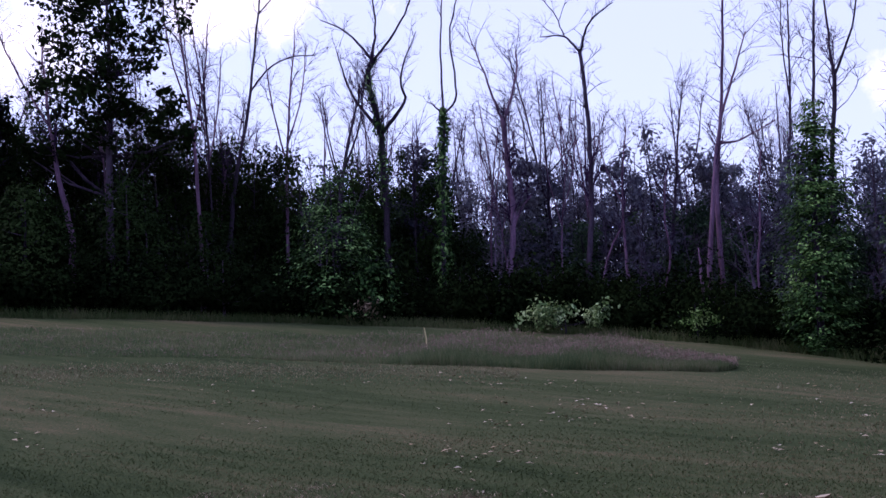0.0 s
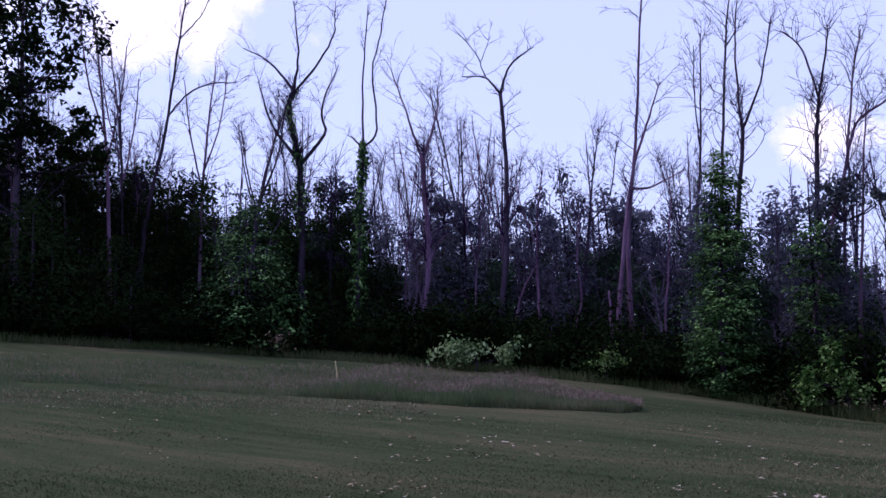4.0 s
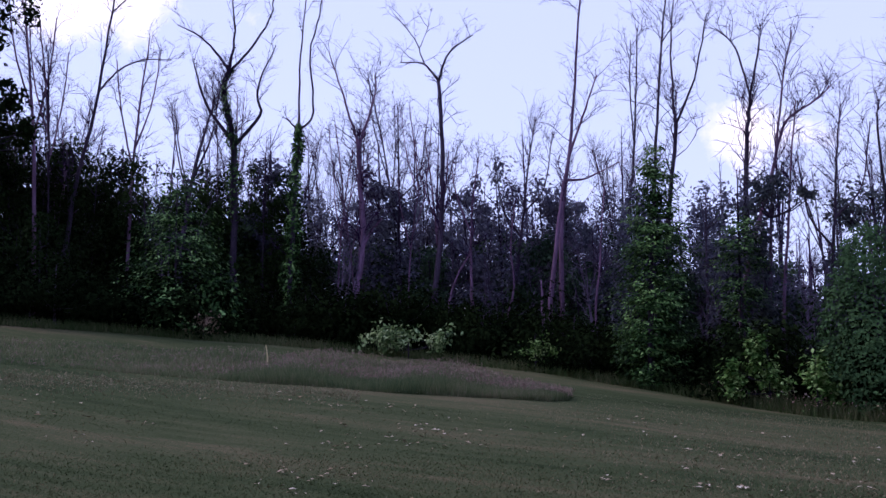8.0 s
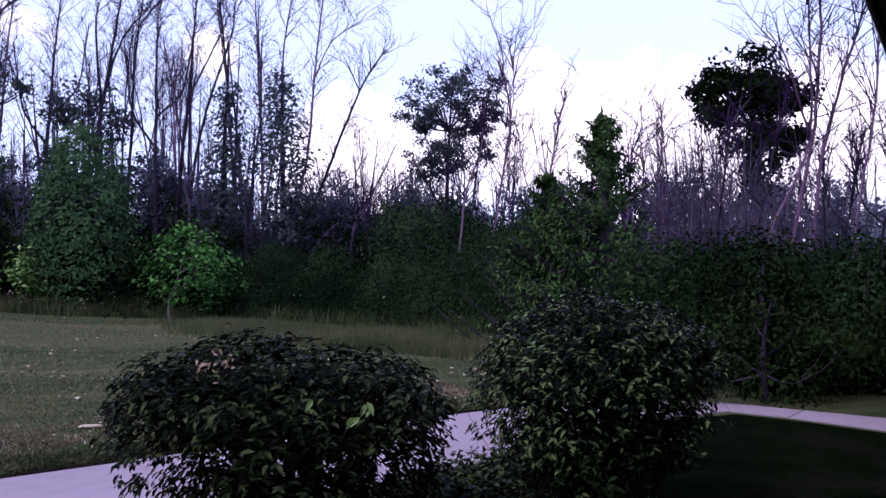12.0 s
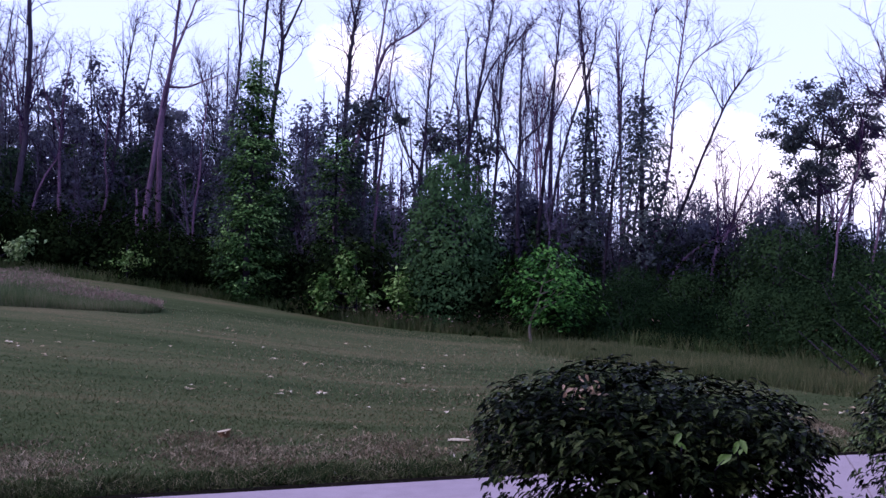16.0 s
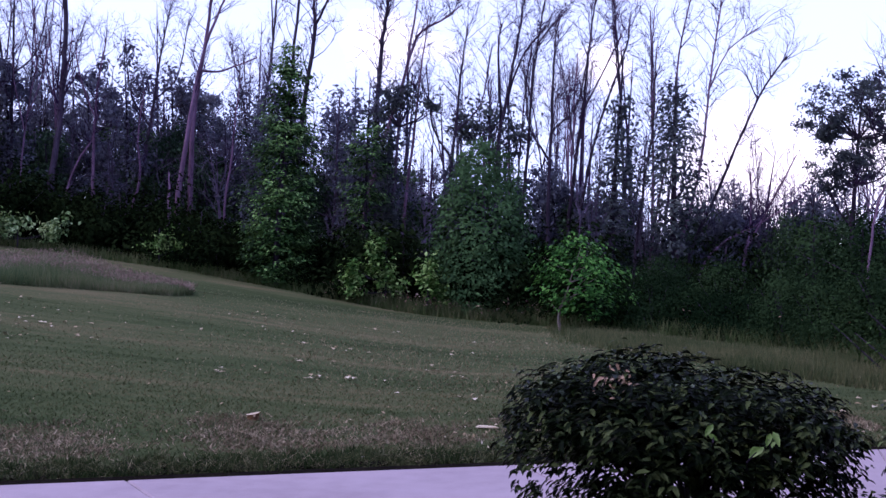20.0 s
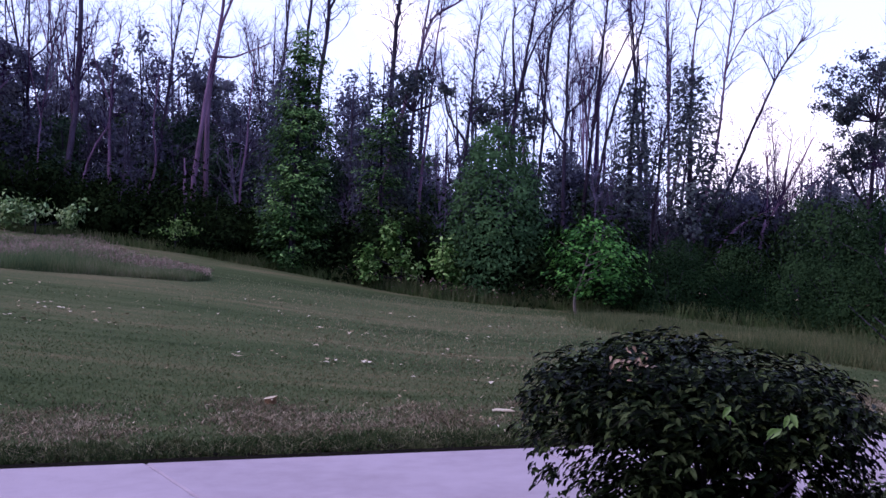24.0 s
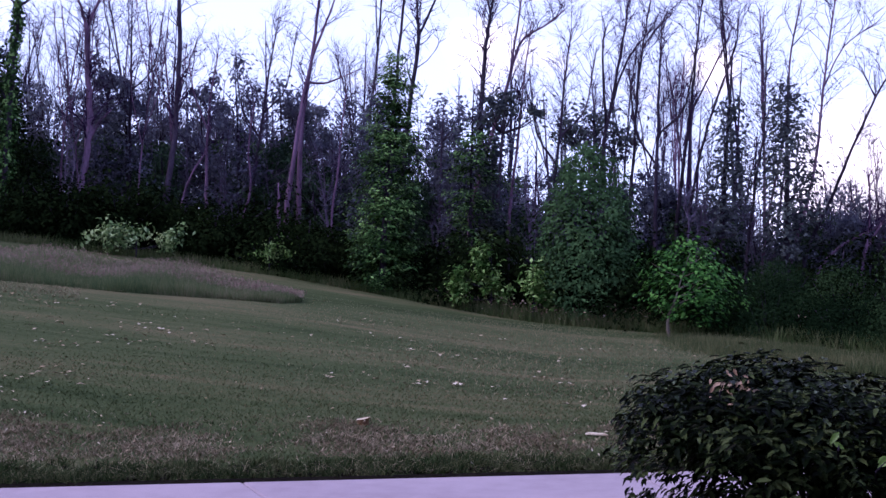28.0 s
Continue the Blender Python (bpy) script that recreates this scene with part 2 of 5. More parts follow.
BLOSSOM = material("weed_blossom", [(0.16, 0.07, 0.07), (0.30, 0.16, 0.17), (0.45, 0.34, 0.33)], 3.0, 0.8, island=0.9, leafy=0.2)
WITHERED = material("withered_grass", [(0.0850, 0.0650, 0.0430), (0.1750, 0.1350, 0.0950), (0.3200, 0.2600, 0.1900)], 0.9, 0.85, island=0.7, leafy=0.15, spec=0.04)
SPRING_LEAF = material("pale_green_leaf", [(0.030, 0.080, 0.018), (0.100, 0.200, 0.048), (0.33, 0.47, 0.18)], 0.9, 0.6, island=0.9, leafy=0.3, spec=0.04)
STAKE = material("bleached_stake", [(0.34, 0.27, 0.13), (0.50, 0.42, 0.24)], 6.0, 0.7)
STRIP_GRASS = material("uncut_strip_blade", [(0.0420, 0.0620, 0.0260), (0.0840, 0.0980, 0.0440), (0.1600, 0.1500, 0.0820)], 0.5, 0.8, island=0.6, leafy=0.25, spec=0.05)
SEED_HEAD = material("grass_seed_head", [(0.150, 0.100, 0.082), (0.250, 0.180, 0.150)], 1.0, 0.85, island=0.7, leafy=0.2)
STRAW = material("dry_thatch", [(0.1152, 0.1008, 0.05568), (0.2304, 0.192, 0.12)], 1.2, 0.85, island=0.7, leafy=0.15)
DRY_LEAF = material("dry_fallen_leaf", [(0.195, 0.135, 0.075), (0.345, 0.2625, 0.18), (0.435, 0.375, 0.3)], 4.0, 0.8, island=0.8)
STUMP_WOOD = material("weathered_stump", [(0.10, 0.050, 0.028), (0.24, 0.140, 0.080)], 14.0, 0.85, 0.6, 60.0, spec=0.05)
ROOF_MAT = material("dark_soffit", [(0.012, 0.011, 0.012), (0.022, 0.02, 0.021)], 3.0, 0.6)
WALL_MAT = material("house_siding", [(0.22, 0.20, 0.19), (0.28, 0.26, 0.24)], 1.0, 0.7, 0.2, 30.0)


# ---- builders ----
EDGE_AZ = (-180, -60, -41, -33, -20, -12, -5, 0, 5, 10, 15, 20, 34, 43, 49, 62, 180)
EDGE_R = (10, 10, 10.6, 11.2, 18.4, 22.8, 26.4, 28, 29, 31, 33, 35, 38, 39, 39, 39, 39)
EDGE_Z = (0, 0, 0, 0, 0, 0, 0.02, 0.03, 0.18, 0.53, 1.04, 1.56, 2.69, 3.27, 3.61, 4.16, 0)


def edge_r(az):
    return float(np.interp(az, EDGE_AZ, EDGE_R))


def polar(az, r):
    """Plan place at az degrees to the left of +y, r metres off."""
    return -math.sin(radians(az)) * r, math.cos(radians(az)) * r


def ground_np(x, y):
    az, r = np.degrees(np.arctan2(-x, y)), np.hypot(x, y)
    rise = sum(np.interp(az + s, EDGE_AZ, EDGE_Z) for s in (-3, 0, 3)) / 3
    reach = sum(np.interp(az + s, EDGE_AZ, EDGE_R) for s in (-3, 0, 3)) / 3
    u = np.maximum(0, (r - 8) / (reach - 8))
    z = rise * np.where(u < 1, u, 1 + 0.25 * np.minimum(u - 1, 1))
    return z + 0.02 * np.sin(x * 0.9 + 1) * np.sin(y * 0.7) * np.clip((r - 9) / 6, 0, 1)


def ground(x, y):
    return float(ground_np(np.array(x, float), np.array(y, float)))


def link_mesh(name, verts, faces, mat, parent=None, label="", smooth=False):
    me = bpy.data.meshes.new(name)
    me.from_pydata([tuple(v) for v in verts], [], [tuple(f) for f in faces])
    me.materials.append(mat)
    if smooth:
        me.shade_smooth()
    ob = new(name, me)
    ob.parent = parent
    if label:
        tagged(ob, label)
    return ob


def part(name, bm, mat, parent, label=""):
    me = bpy.data.meshes.new(name)
    bm.to_mesh(me)
    bm.free()
    me.materials.append(mat)
    ob = new(name, me)
    ob.parent = parent
    if label:
        tagged(ob, label)
    return ob


def thing(name, az, r, label, category, group="", turn=0.0, sink=0.05):
    """An empty at a thing's foot, on the ground; its x axis runs to the right as seen from the porch."""
    x, y = polar(az, r)
    ob = new(name)
    ob.matrix_world = pose(x, y, ground(x, y) - sink, 0, 0, az + turn)
    return tagged(ob, label, category, group)


def tube(V, F, pts, radii, sides):
    """A tapered, closed tube along pts, added to V and F."""
    base, n = len(V), len(pts)
    for i, p in enumerate(pts):
        ahead = (pts[min(i + 1, n - 1)] - pts[max(i - 1, 0)]).normalized()
        u = ahead.orthogonal().normalized() if abs(ahead.z) < 0.2 else ahead.cross(Vector((0, 1, 0.01))).normalized()
        w = ahead.cross(u)
        for k in range(sides):
            c = 2 * math.pi * k / sides
            V.append(p + (u * math.cos(c) + w * math.sin(c)) * radii[i])
    for i in range(n - 1):
        for k in range(sides):
            a0, b0 = base + i * sides + k, base + i * sides + (k + 1) % sides
            F.append((a0, b0, b0 + sides, a0 + sides))
    F.append(tuple(range(base + (n - 1) * sides, base + n * sides)))


def smooth_path(pts, steps, rng, wobble):
    """A Catmull-Rom line through pts with a little wobble."""
    p = [pts[0] * 2 - pts[1], *pts, pts[-1] * 2 - pts[-2]]
    out = []
    for i in range(1, len(p) - 2):
        for s in range(steps):
            t = s / steps
            q = 0.5 * (2 * p[i] + (p[i + 1] - p[i - 1]) * t + (2 * p[i - 1] - 5 * p[i] + 4 * p[i + 1] - p[i + 2]) * t * t + (3 * p[i] - p[i - 1] - 3 * p[i + 1] + p[i + 2]) * t ** 3)
            out.append(q + Vector((rng.uniform(-1, 1), rng.uniform(-1, 1), 0)) * wobble * (1 if out else 0))
    return out + [p[-2]]


def grow(V, F, start, way, length, radius, depth, rng, lift=0.16, kids=4):
    """A twig with its own side twigs; the last ones are fine spikes."""
    d = way.normalized()
    if depth == 0:
        d = (d + Vector((0, 0, lift * 0.6))).normalized()
        u = d.orthogonal().normalized() * radius
        w = d.cross(u)
        n = len(V)
        V.extend((start + u, start - u * 0.5 + w * 0.87, start - u * 0.5 - w * 0.87, start + d * length))
        F.extend(((n, n + 1, n + 3), (n + 1, n + 2, n + 3), (n + 2, n, n + 3)))
        return
    steps = 2 if depth == 1 else 3
    pts, p = [start], start.copy()
    for _ in range(steps):
        d = (d + Vector((rng.gauss(0, 0.3), rng.gauss(0, 0.3), rng.gauss(lift * 0.4, 0.2)))).normalized()
        p = p + d * length / steps
        pts.append(p.copy())
    tube(V, F, pts, [radius * (1 - 0.8 * k / steps) for k in range(steps + 1)], 3)
    for k in range(kids):
        f = rng.uniform(0.25, 0.97)
        i = min(steps - 1, int(f * steps))
        q = pts[i].lerp(pts[i + 1], f * steps - i)
        side = Vector((rng.gauss(0, 1), rng.gauss(0, 1), rng.gauss(0.15, 0.5))).normalized()
        grow(V, F, q, (d * 0.75 + side * 0.9), length * rng.uniform(0.35, 0.62), radius * 0.55, depth - 1, rng, lift, max(3, kids - 1))


def leaf_mesh(name, centres, outward, size, mat, parent, rng, label="", wide=0.55, up=0.45, loose=0.5, droop=0.3, ways=None, oval=False):
    """Many small folded leaves in one mesh: a quad each, or a pointed oval of two folded halves."""
    c, o = np.asarray(centres, float), np.asarray(outward, float)
    n = o + np.array([0, 0, up]) + rng.normal(0, loose, c.shape)
    n /= np.linalg.norm(n, axis=1, keepdims=True) + 1e-9
    d = (rng.normal(0, 1, c.shape) + o * 0.8 if ways is None else ways) - np.array([0, 0, droop])
    d -= n * (d * n).sum(1, keepdims=True)
    d /= np.linalg.norm(d, axis=1, keepdims=True) + 1e-9
    s = np.cross(n, d)
    L = size * rng.uniform(0.6, 1.3, (len(c), 1))
    me = bpy.data.meshes.new(name)
    k = len(c)
    if oval:
        half = s * L * wide * 0.5
        foot, tip, mid = c - d * L * 0.5, c + d * L * 0.5 - n * L * 0.16, c + d * L * 0.02 - n * L * 0.02
        rise = n * L * 0.09
        v = np.stack([foot, mid, tip, c - d * L * 0.18 + half + rise, c + d * L * 0.2 + half * 0.8 + rise * 0.5, c - d * L * 0.18 - half + rise, c + d * L * 0.2 - half * 0.8 + rise * 0.5], 1).reshape(-1, 3)
        face = np.array([0, 1, 2, 4, 3, 0, 5, 6, 2, 1])
        corners, size_v, sides = (np.arange(k)[:, None] * 7 + face).ravel(), 7, 5
    else:
        v = np.stack([c - d * L * 0.5, c + s * L * wide * 0.5 + n * L * 0.1 - d * L * 0.05, c + d * L * 0.5 - n * L * 0.06, c - s * L * wide * 0.5 + n * L * 0.1 - d * L * 0.05], 1).reshape(-1, 3)
        corners, size_v, sides = np.arange(4 * k), 4, 4
    me.vertices.add(size_v * k)
    me.vertices.foreach_set("co", v.ravel())
    me.loops.add(len(corners))
    me.loops.foreach_set("vertex_index", corners.astype(np.int32))
    me.polygons.add(len(corners) // sides)
    me.polygons.foreach_set("loop_start", np.arange(0, len(corners), sides, dtype=np.int32))
    me.update(calc_edges=True)
    me.materials.append(mat)
    ob = new(name, me)
    ob.parent = parent
    if label:
        tagged(ob, label)
    return ob


def lobes(rng, centre, half, count, small=0.32, large=0.55):
    """Round lobes that fill an ellipsoid unevenly."""
    out = []
    for _ in range(count):
        d = rng.normal(0, 1, 3)
        d *= rng.uniform(0.25, 0.8) / np.linalg.norm(d)
        out.append((np.array(centre) + d * np.array(half), np.array(half) * rng.uniform(small, large) * rng.uniform(0.8, 1.2, 3)))
    return out


def in_lobes(rng, lobe_list, count, shell=0.35):
    pick = rng.integers(0, len(lobe_list), count)
    c = np.array([l[0] for l in lobe_list])[pick]
    h = np.array([l[1] for l in lobe_list])[pick]
    d = rng.normal(0, 1, (count, 3))
    d /= np.linalg.norm(d, axis=1, keepdims=True)
    return c + d * h * rng.uniform(0, 1, (count, 1)) ** shell, d


# ---- ground ----
def ground_sheet(name, rings, azs, lift, mat, label, category):
    r = rings if np.ndim(rings) == 2 else np.repeat(rings[:, None], len(azs), 1)
    az = np.repeat(np.radians(azs)[None], len(r), 0)
    x, y = -np.sin(az) * r, np.cos(az) * r
    z = ground_np(x, y) + lift
    V = np.stack([x, y, z], -1).reshape(-1, 3)
    nr, na = x.shape
    i, k = np.meshgrid(np.arange(nr - 1), np.arange(na - 1), indexing="ij")
    q = (i * na + k).ravel()
    F = np.stack([q, q + na, q + na + 1, q + 1], 1)[:, ::-1]
    return tagged(link_mesh(name, V, F, mat, smooth=True), label, category, kind="structure")


ALL_AZ = np.arange(-180, 180.1, 1.5)
ground_sheet("ground", np.array([0.0008, 1, 2, 3, 4, 5, 6, 7, 8, 9, 10, 11, 12, 14, 16, 18, 20, 22, 24, 26, 28, 30, 32, 34, 36, 38, 40, 44, 50, 60, 75, 100, 160, 300, 700, 2000]),
             ALL_AZ, 0.0, LAWN, "mown grass lawn with dry patches sloping up to woods", "lawn")
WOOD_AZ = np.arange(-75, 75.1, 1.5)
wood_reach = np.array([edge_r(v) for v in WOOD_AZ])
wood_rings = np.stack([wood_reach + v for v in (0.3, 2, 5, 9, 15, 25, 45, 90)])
ground_sheet("woodland_floor", wood_rings, WOOD_AZ, 0.03, SHADED_LITTER, "leaf litter on the woodland floor, tree shade in its colour", "ground")

# ---- concrete walk ----
FAR_EDGE = ((-14, 3.15), (-9, 4.78), (-5.6, 5.88), (-2.66, 6.84), (0.08, 7.74), (1.6, 8.28), (3.1, 8.80), (4.2, 9.02), (5.0, 8.8), (5.53, 8.3), (5.91, 7.6), (6.28, 6.9), (6.75, 5.9), (7.4, 4.4))
NEAR_EDGE = ((-13.4, 1.5), (-8.4, 3.1), (-4.5, 4.34), (-1.5, 5.29), (0.75, 6.0), (1.6, 6.3), (2.6, 6.75), (3.9, 7.35), (4.7, 7.8), (5.3, 7.85), (5.56, 7.35), (5.85, 6.5), (6.2, 5.5), (6.8, 4.1))
walkway = tagged(new("pavement"), "pale concrete garden walk with joints, curving past shrubs", "pavement", kind="structure")


def walk_slab(f0, f1, n0, n1):
    bm = bmesh.new()
    gap = 0.0015
    f0, f1, n0, n1 = (Vector((*p, 0)) for p in (f0, f1, n0, n1))
    along = (f1 - f0).normalized() * gap
    corners = [n0 + along, n1 - along, f1 - along, f0 + along]
    bot = [bm.verts.new((p.x, p.y, -0.08)) for p in corners]
    mid = [bm.verts.new((p.x, p.y, 0.001)) for p in corners]
    c = sum(corners, Vector()) / 4
    top = [bm.verts.new((p.x + (c.x - p.x) * 0.012, p.y + (c.y - p.y) * 0.012, 0.012)) for p in corners]
    bm.faces.new(top)
    for lo, hi in ((bot, mid), (mid, top)):
        for k in range(4):
            bm.faces.new((lo[k], lo[(k + 1) % 4], hi[(k + 1) % 4], hi[k]))
    part("slab", bm, CONCRETE, walkway)


for i in range(len(FAR_EDGE) - 1):
    f0, f1, n0, n1 = FAR_EDGE[i], FAR_EDGE[i + 1], NEAR_EDGE[i], NEAR_EDGE[i + 1]
    cuts = max(1, round(math.dist(f0, f1) / 3.4))
    for k in range(cuts):
        s0, s1 = k / cuts, (k + 1) / cuts
        mixp = lambda p, q, s: (p[0] + (q[0] - p[0]) * s, p[1] + (q[1] - p[1]) * s)
        walk_slab(mixp(f0, f1, s0), mixp(f0, f1, s1), mixp(n0, n1, s0), mixp(n0, n1, s1))
# dark trench of bare soil along the far edge of the walk
V, F = [], []
for i, (x, y) in enumerate(FAR_EDGE[:8]):
    px_, py_ = FAR_EDGE[max(i - 1, 0)]
    qx, qy = FAR_EDGE[min(i + 1, len(FAR_EDGE) - 1)]
    nrm = Vector((-(qy - py_), qx - px_, 0)).normalized()
    V += [(x - nrm.x * 0.01, y - nrm.y * 0.01, 0.006), (x + nrm.x * 0.09, y + nrm.y * 0.09, 0.02)]
    if i:
        F.append((2 * i - 2, 2 * i, 2 * i + 1, 2 * i - 1))
tagged(link_mesh("walk_edging", V, F, SOIL), "dark bare soil strip beside the concrete walk", "soil", kind="structure")

# dark sheet between walk and house: the house's shade put into ground colour
bed = [(1.0, 3.6), (1.45, 5.5), (1.95, 6.28), (2.65, 6.62), (3.9, 7.24), (4.65, 7.66), (5.25, 7.7), (5.47, 7.25), (5.75, 6.45), (6.1, 5.4), (6.7, 4.0), (7.5, 2.0), (4.0, 1.0)]
V, F = [(4.6, 5.0, 0.03)] + [(x, y, 0.008) for x, y in bed], [(0, i + 1, (i + 1) % len(bed) + 1) for i in range(len(bed))]
tagged(link_mesh("planting_bed", V, [f[::-1] for f in F], SHADED_GROUND), "ground with low plants beside the house, house shade in its colour", "plant bed", kind="structure")

# ---- porch of the house behind the camera ----
porch = new("porch_roof")
porch.matrix_world = pose(0, 0.4, 0, 0, 0, 45)      # its x axis runs along the eave
tagged(porch, "dark porch roof edge with fascia and soffit", "roof", kind="structure")


def block(name, x0, x1, y0, y1, z0, z1, mat, parent, bev=0.01):
    bm = bmesh.new()
    bmesh.ops.create_cube(bm, size=1)
    for v in bm.verts:
        v.co = ((x0 + x1) / 2 + v.co.x * (x1 - x0), (y0 + y1) / 2 + v.co.y * (y1 - y0), (z0 + z1) / 2 + v.co.z * (z1 - z0))
    bmesh.ops.bevel(bm, geom=bm.edges[:], offset=bev, segments=1, affect="EDGES")
    return part(name, bm, mat, parent)


block("fascia", -12, 14, -0.03, 0.0, 2.6, 2.82, ROOF_MAT, porch)
block("soffit", -12, 14, -3.2, -0.03, 2.64, 2.70, ROOF_MAT, porch)
block("roof_deck", -12.2, 14.2, -3.2, 0.06, 2.83, 2.95, ROOF_MAT, porch)
# never in view; its upper height is added to hold back sky light
house = tagged(new("house_wall"), "unseen plain house wall behind the porch, raised to block sky light", "wall", kind="structure")
house.matrix_world = pose(0, 0.4, 0, 0, 0, 45)
block("wall_panel", -12, 14, -3.4, -3.2, -0.05, 6.4, WALL_MAT, house)
block("eaves_board", -12.4, 14.4, -3.9, -2.7, 6.4, 6.7, ROOF_MAT, house)


# ---- woody things ----
def bare_tree(az, r, stems, girth, seed, mat=BARK, label="tall bare dead tree at the woodland edge", twigs=26, twig_len=1.7, ivy=None, kids=4, group="bare woodland trees"):
    """stems: lines of (metres to the right, metres up) in the plane that faces the porch; the first is the trunk."""
    rng, nrg = random.Random(seed), np.random.default_rng(seed)
    root = thing("bare_tree", az, r, label, "tree", group)
    girth *= 0.58
    TV, TF, ends = [], [], []
    for i, line in enumerate(stems):
        drift = rng.uniform(-0.12, 0.12)
        pts = [Vector((s, drift * max(0, h - line[0][1]) * (i > 0), h)) for s, h in line]
        r0 = girth
        if i and line[0][1] > 0.5:
            # a limb grows out of the nearest wood that stands already
            _, p0, q0 = min((((p - pts[0]).length, p, q) for path, rad in ends for p, q in zip(path, rad)), key=lambda v: v[0])
            pts[0], r0 = p0.copy(), min(q0 * 0.8, girth * 0.7)
            if (pts[1] - pts[0]).length < 0.25 and len(pts) > 2:
                del pts[1]
        path = smooth_path(pts, 5, rng, max(0.016, girth * 0.2))
        forked = i == 0 and any(math.hypot(s[0][0] - line[-1][0], s[0][1] - line[-1][1]) < 1.0 for s in stems[1:])
        tip = 0.5 * r0 if forked else min(0.022, r0 * 0.5)
        n = len(path) - 1
        rad = [(r0 + (tip - r0) * (k / n) ** 0.85) * (1.3 if i == 0 and k == 0 else 1) for k in range(n + 1)]
        V, F = [], []
        tube(V, F, path, rad, 9 if i == 0 else 7)
        link_mesh("trunk" if i == 0 else "limb", V, F, mat, root, smooth=True)
        ends.append((path, rad))
    total = sum((p[-1] - p[0]).length for p, _ in ends)
    for path, rad in ends:
        length = (path[-1] - path[0]).length
        for _ in range(max(3, round(1.7 * twigs * length / total))):
            f = rng.uniform(0.3, 1.0) ** 0.7 * (len(path) - 1.001)
            k = int(f)
            p = path[k].lerp(path[k + 1], f - k)
            if p.z < 0.3 * stems[0][-1][1]:
                continue
            way = (path[k + 1] - path[k]).normalized() * 0.8 + Vector((rng.gauss(0, 0.6), rng.gauss(0, 0.5), rng.uniform(0.15, 0.85)))
            grow(TV, TF, p, way, twig_len * rng.uniform(0.4, 1.1), max(0.015, rad[k] * 0.32), 2, rng, kids=kids)
    if TV:
        tagged(link_mesh("twig_spray", TV, TF, TWIG, root), kind="stuff")
    if ivy:
        lo, hi, spread, count, size = ivy
        path, rad = ends[0]
        zs = nrg.uniform(0, 1, count) ** 0.9 * (hi - lo) + lo
        hs = [p.z for p in path]
        cx, cy = np.interp(zs, hs, [p.x for p in path]), np.interp(zs, hs, [p.y for p in path])
        swell = spread * (0.45 + 0.55 * np.abs(np.sin(zs * 1.7 + seed))) * (1.1 - 0.6 * (zs - lo) / (hi - lo))
        d = nrg.normal(0, 1, (count, 3)) * (1, 1, 0.3)
        d /= np.linalg.norm(d, axis=1, keepdims=True)
        c = np.stack([cx, cy, zs], 1) + d * (swell * nrg.uniform(0.2, 1, count) ** 0.5)[:, None]
        leaf_mesh("ivy", c, d, size, IVY, root, nrg, "green ivy climbing the trunk")
    return root


def leafy_tree(name, az, r, parts, trunk, count, size, mat, label, seed, category="tree", lobe_count=14, bark=BARK, group="", shell=0.35, fine=0.32, coarse=0.55, up=0.45, stray=0.2, loosen=0.35, loose=0.5):
    """parts: ellipsoids (right, away, up, half width, half depth, half height) of foliage; trunk: line of (right, up) and girth."""
    rng, nrg = random.Random(seed), np.random.default_rng(seed)
    root = thing(name, az, r, label, category, group)
    line, girth = trunk
    path = smooth_path([Vector((s, 0, h)) for s, h in line], 3, rng, girth * 0.2)
    V, F = [], []
    n = len(path) - 1
    tube(V, F, path, [girth * (1 - 0.8 * k / n) for k in range(n + 1)], 8)
    link_mesh("trunk", V, F, bark, root, smooth=True)
    C, O, BV, BF = [], [], [], []
    single = not group
    wood = [(path[k], girth * 0.3) for k in range(n // 3, n + 1)]
    vol = sum(p[3] * p[5] for p in parts)
    for p in parts:
        ls = lobes(nrg, p[:3], p[3:], max(3, round(lobe_count * p[3] * p[5] / vol)), fine, coarse)
        c, o = in_lobes(nrg, ls, round(count * p[3] * p[5] / vol), shell)
        C.append(c)
        O.append(o)
        for q, h in ls:
            goal = Vector(q)
            lower = [w for w in wood if w[0].z < goal.z - 0.1] or wood[:1]
            start, thick = min(lower, key=lambda w: (w[0] - goal).length + 0.5 * abs(w[0].z - goal.z + 1.0))
            bend = start.lerp(goal, 0.5) + Vector((0, 0, -0.08 * (goal - start).length))
            tube(BV, BF, [start, bend, goal], [thick, thick * 0.7, thick * 0.4], 5 if single else 3)
            wood.append((goal, max(0.008, thick * 0.45)))
            if single:
                link_mesh("limb", BV, BF, bark, root, smooth=True)
                BV, BF = [], []
    if BV:
        tagged(link_mesh("branchwork", BV, BF, bark, root, smooth=True), kind="stuff")
    c, o = np.concatenate(C), np.concatenate(O)
    c = c + nrg.normal(0, stray, c.shape) * (nrg.uniform(0, 1, (len(c), 1)) < loosen)
    keep = (c[:, 2] > 0.04)
    leaf_mesh("crown", c[keep], o[keep], size, mat, root, nrg, up=up, loose=loose)
    return root


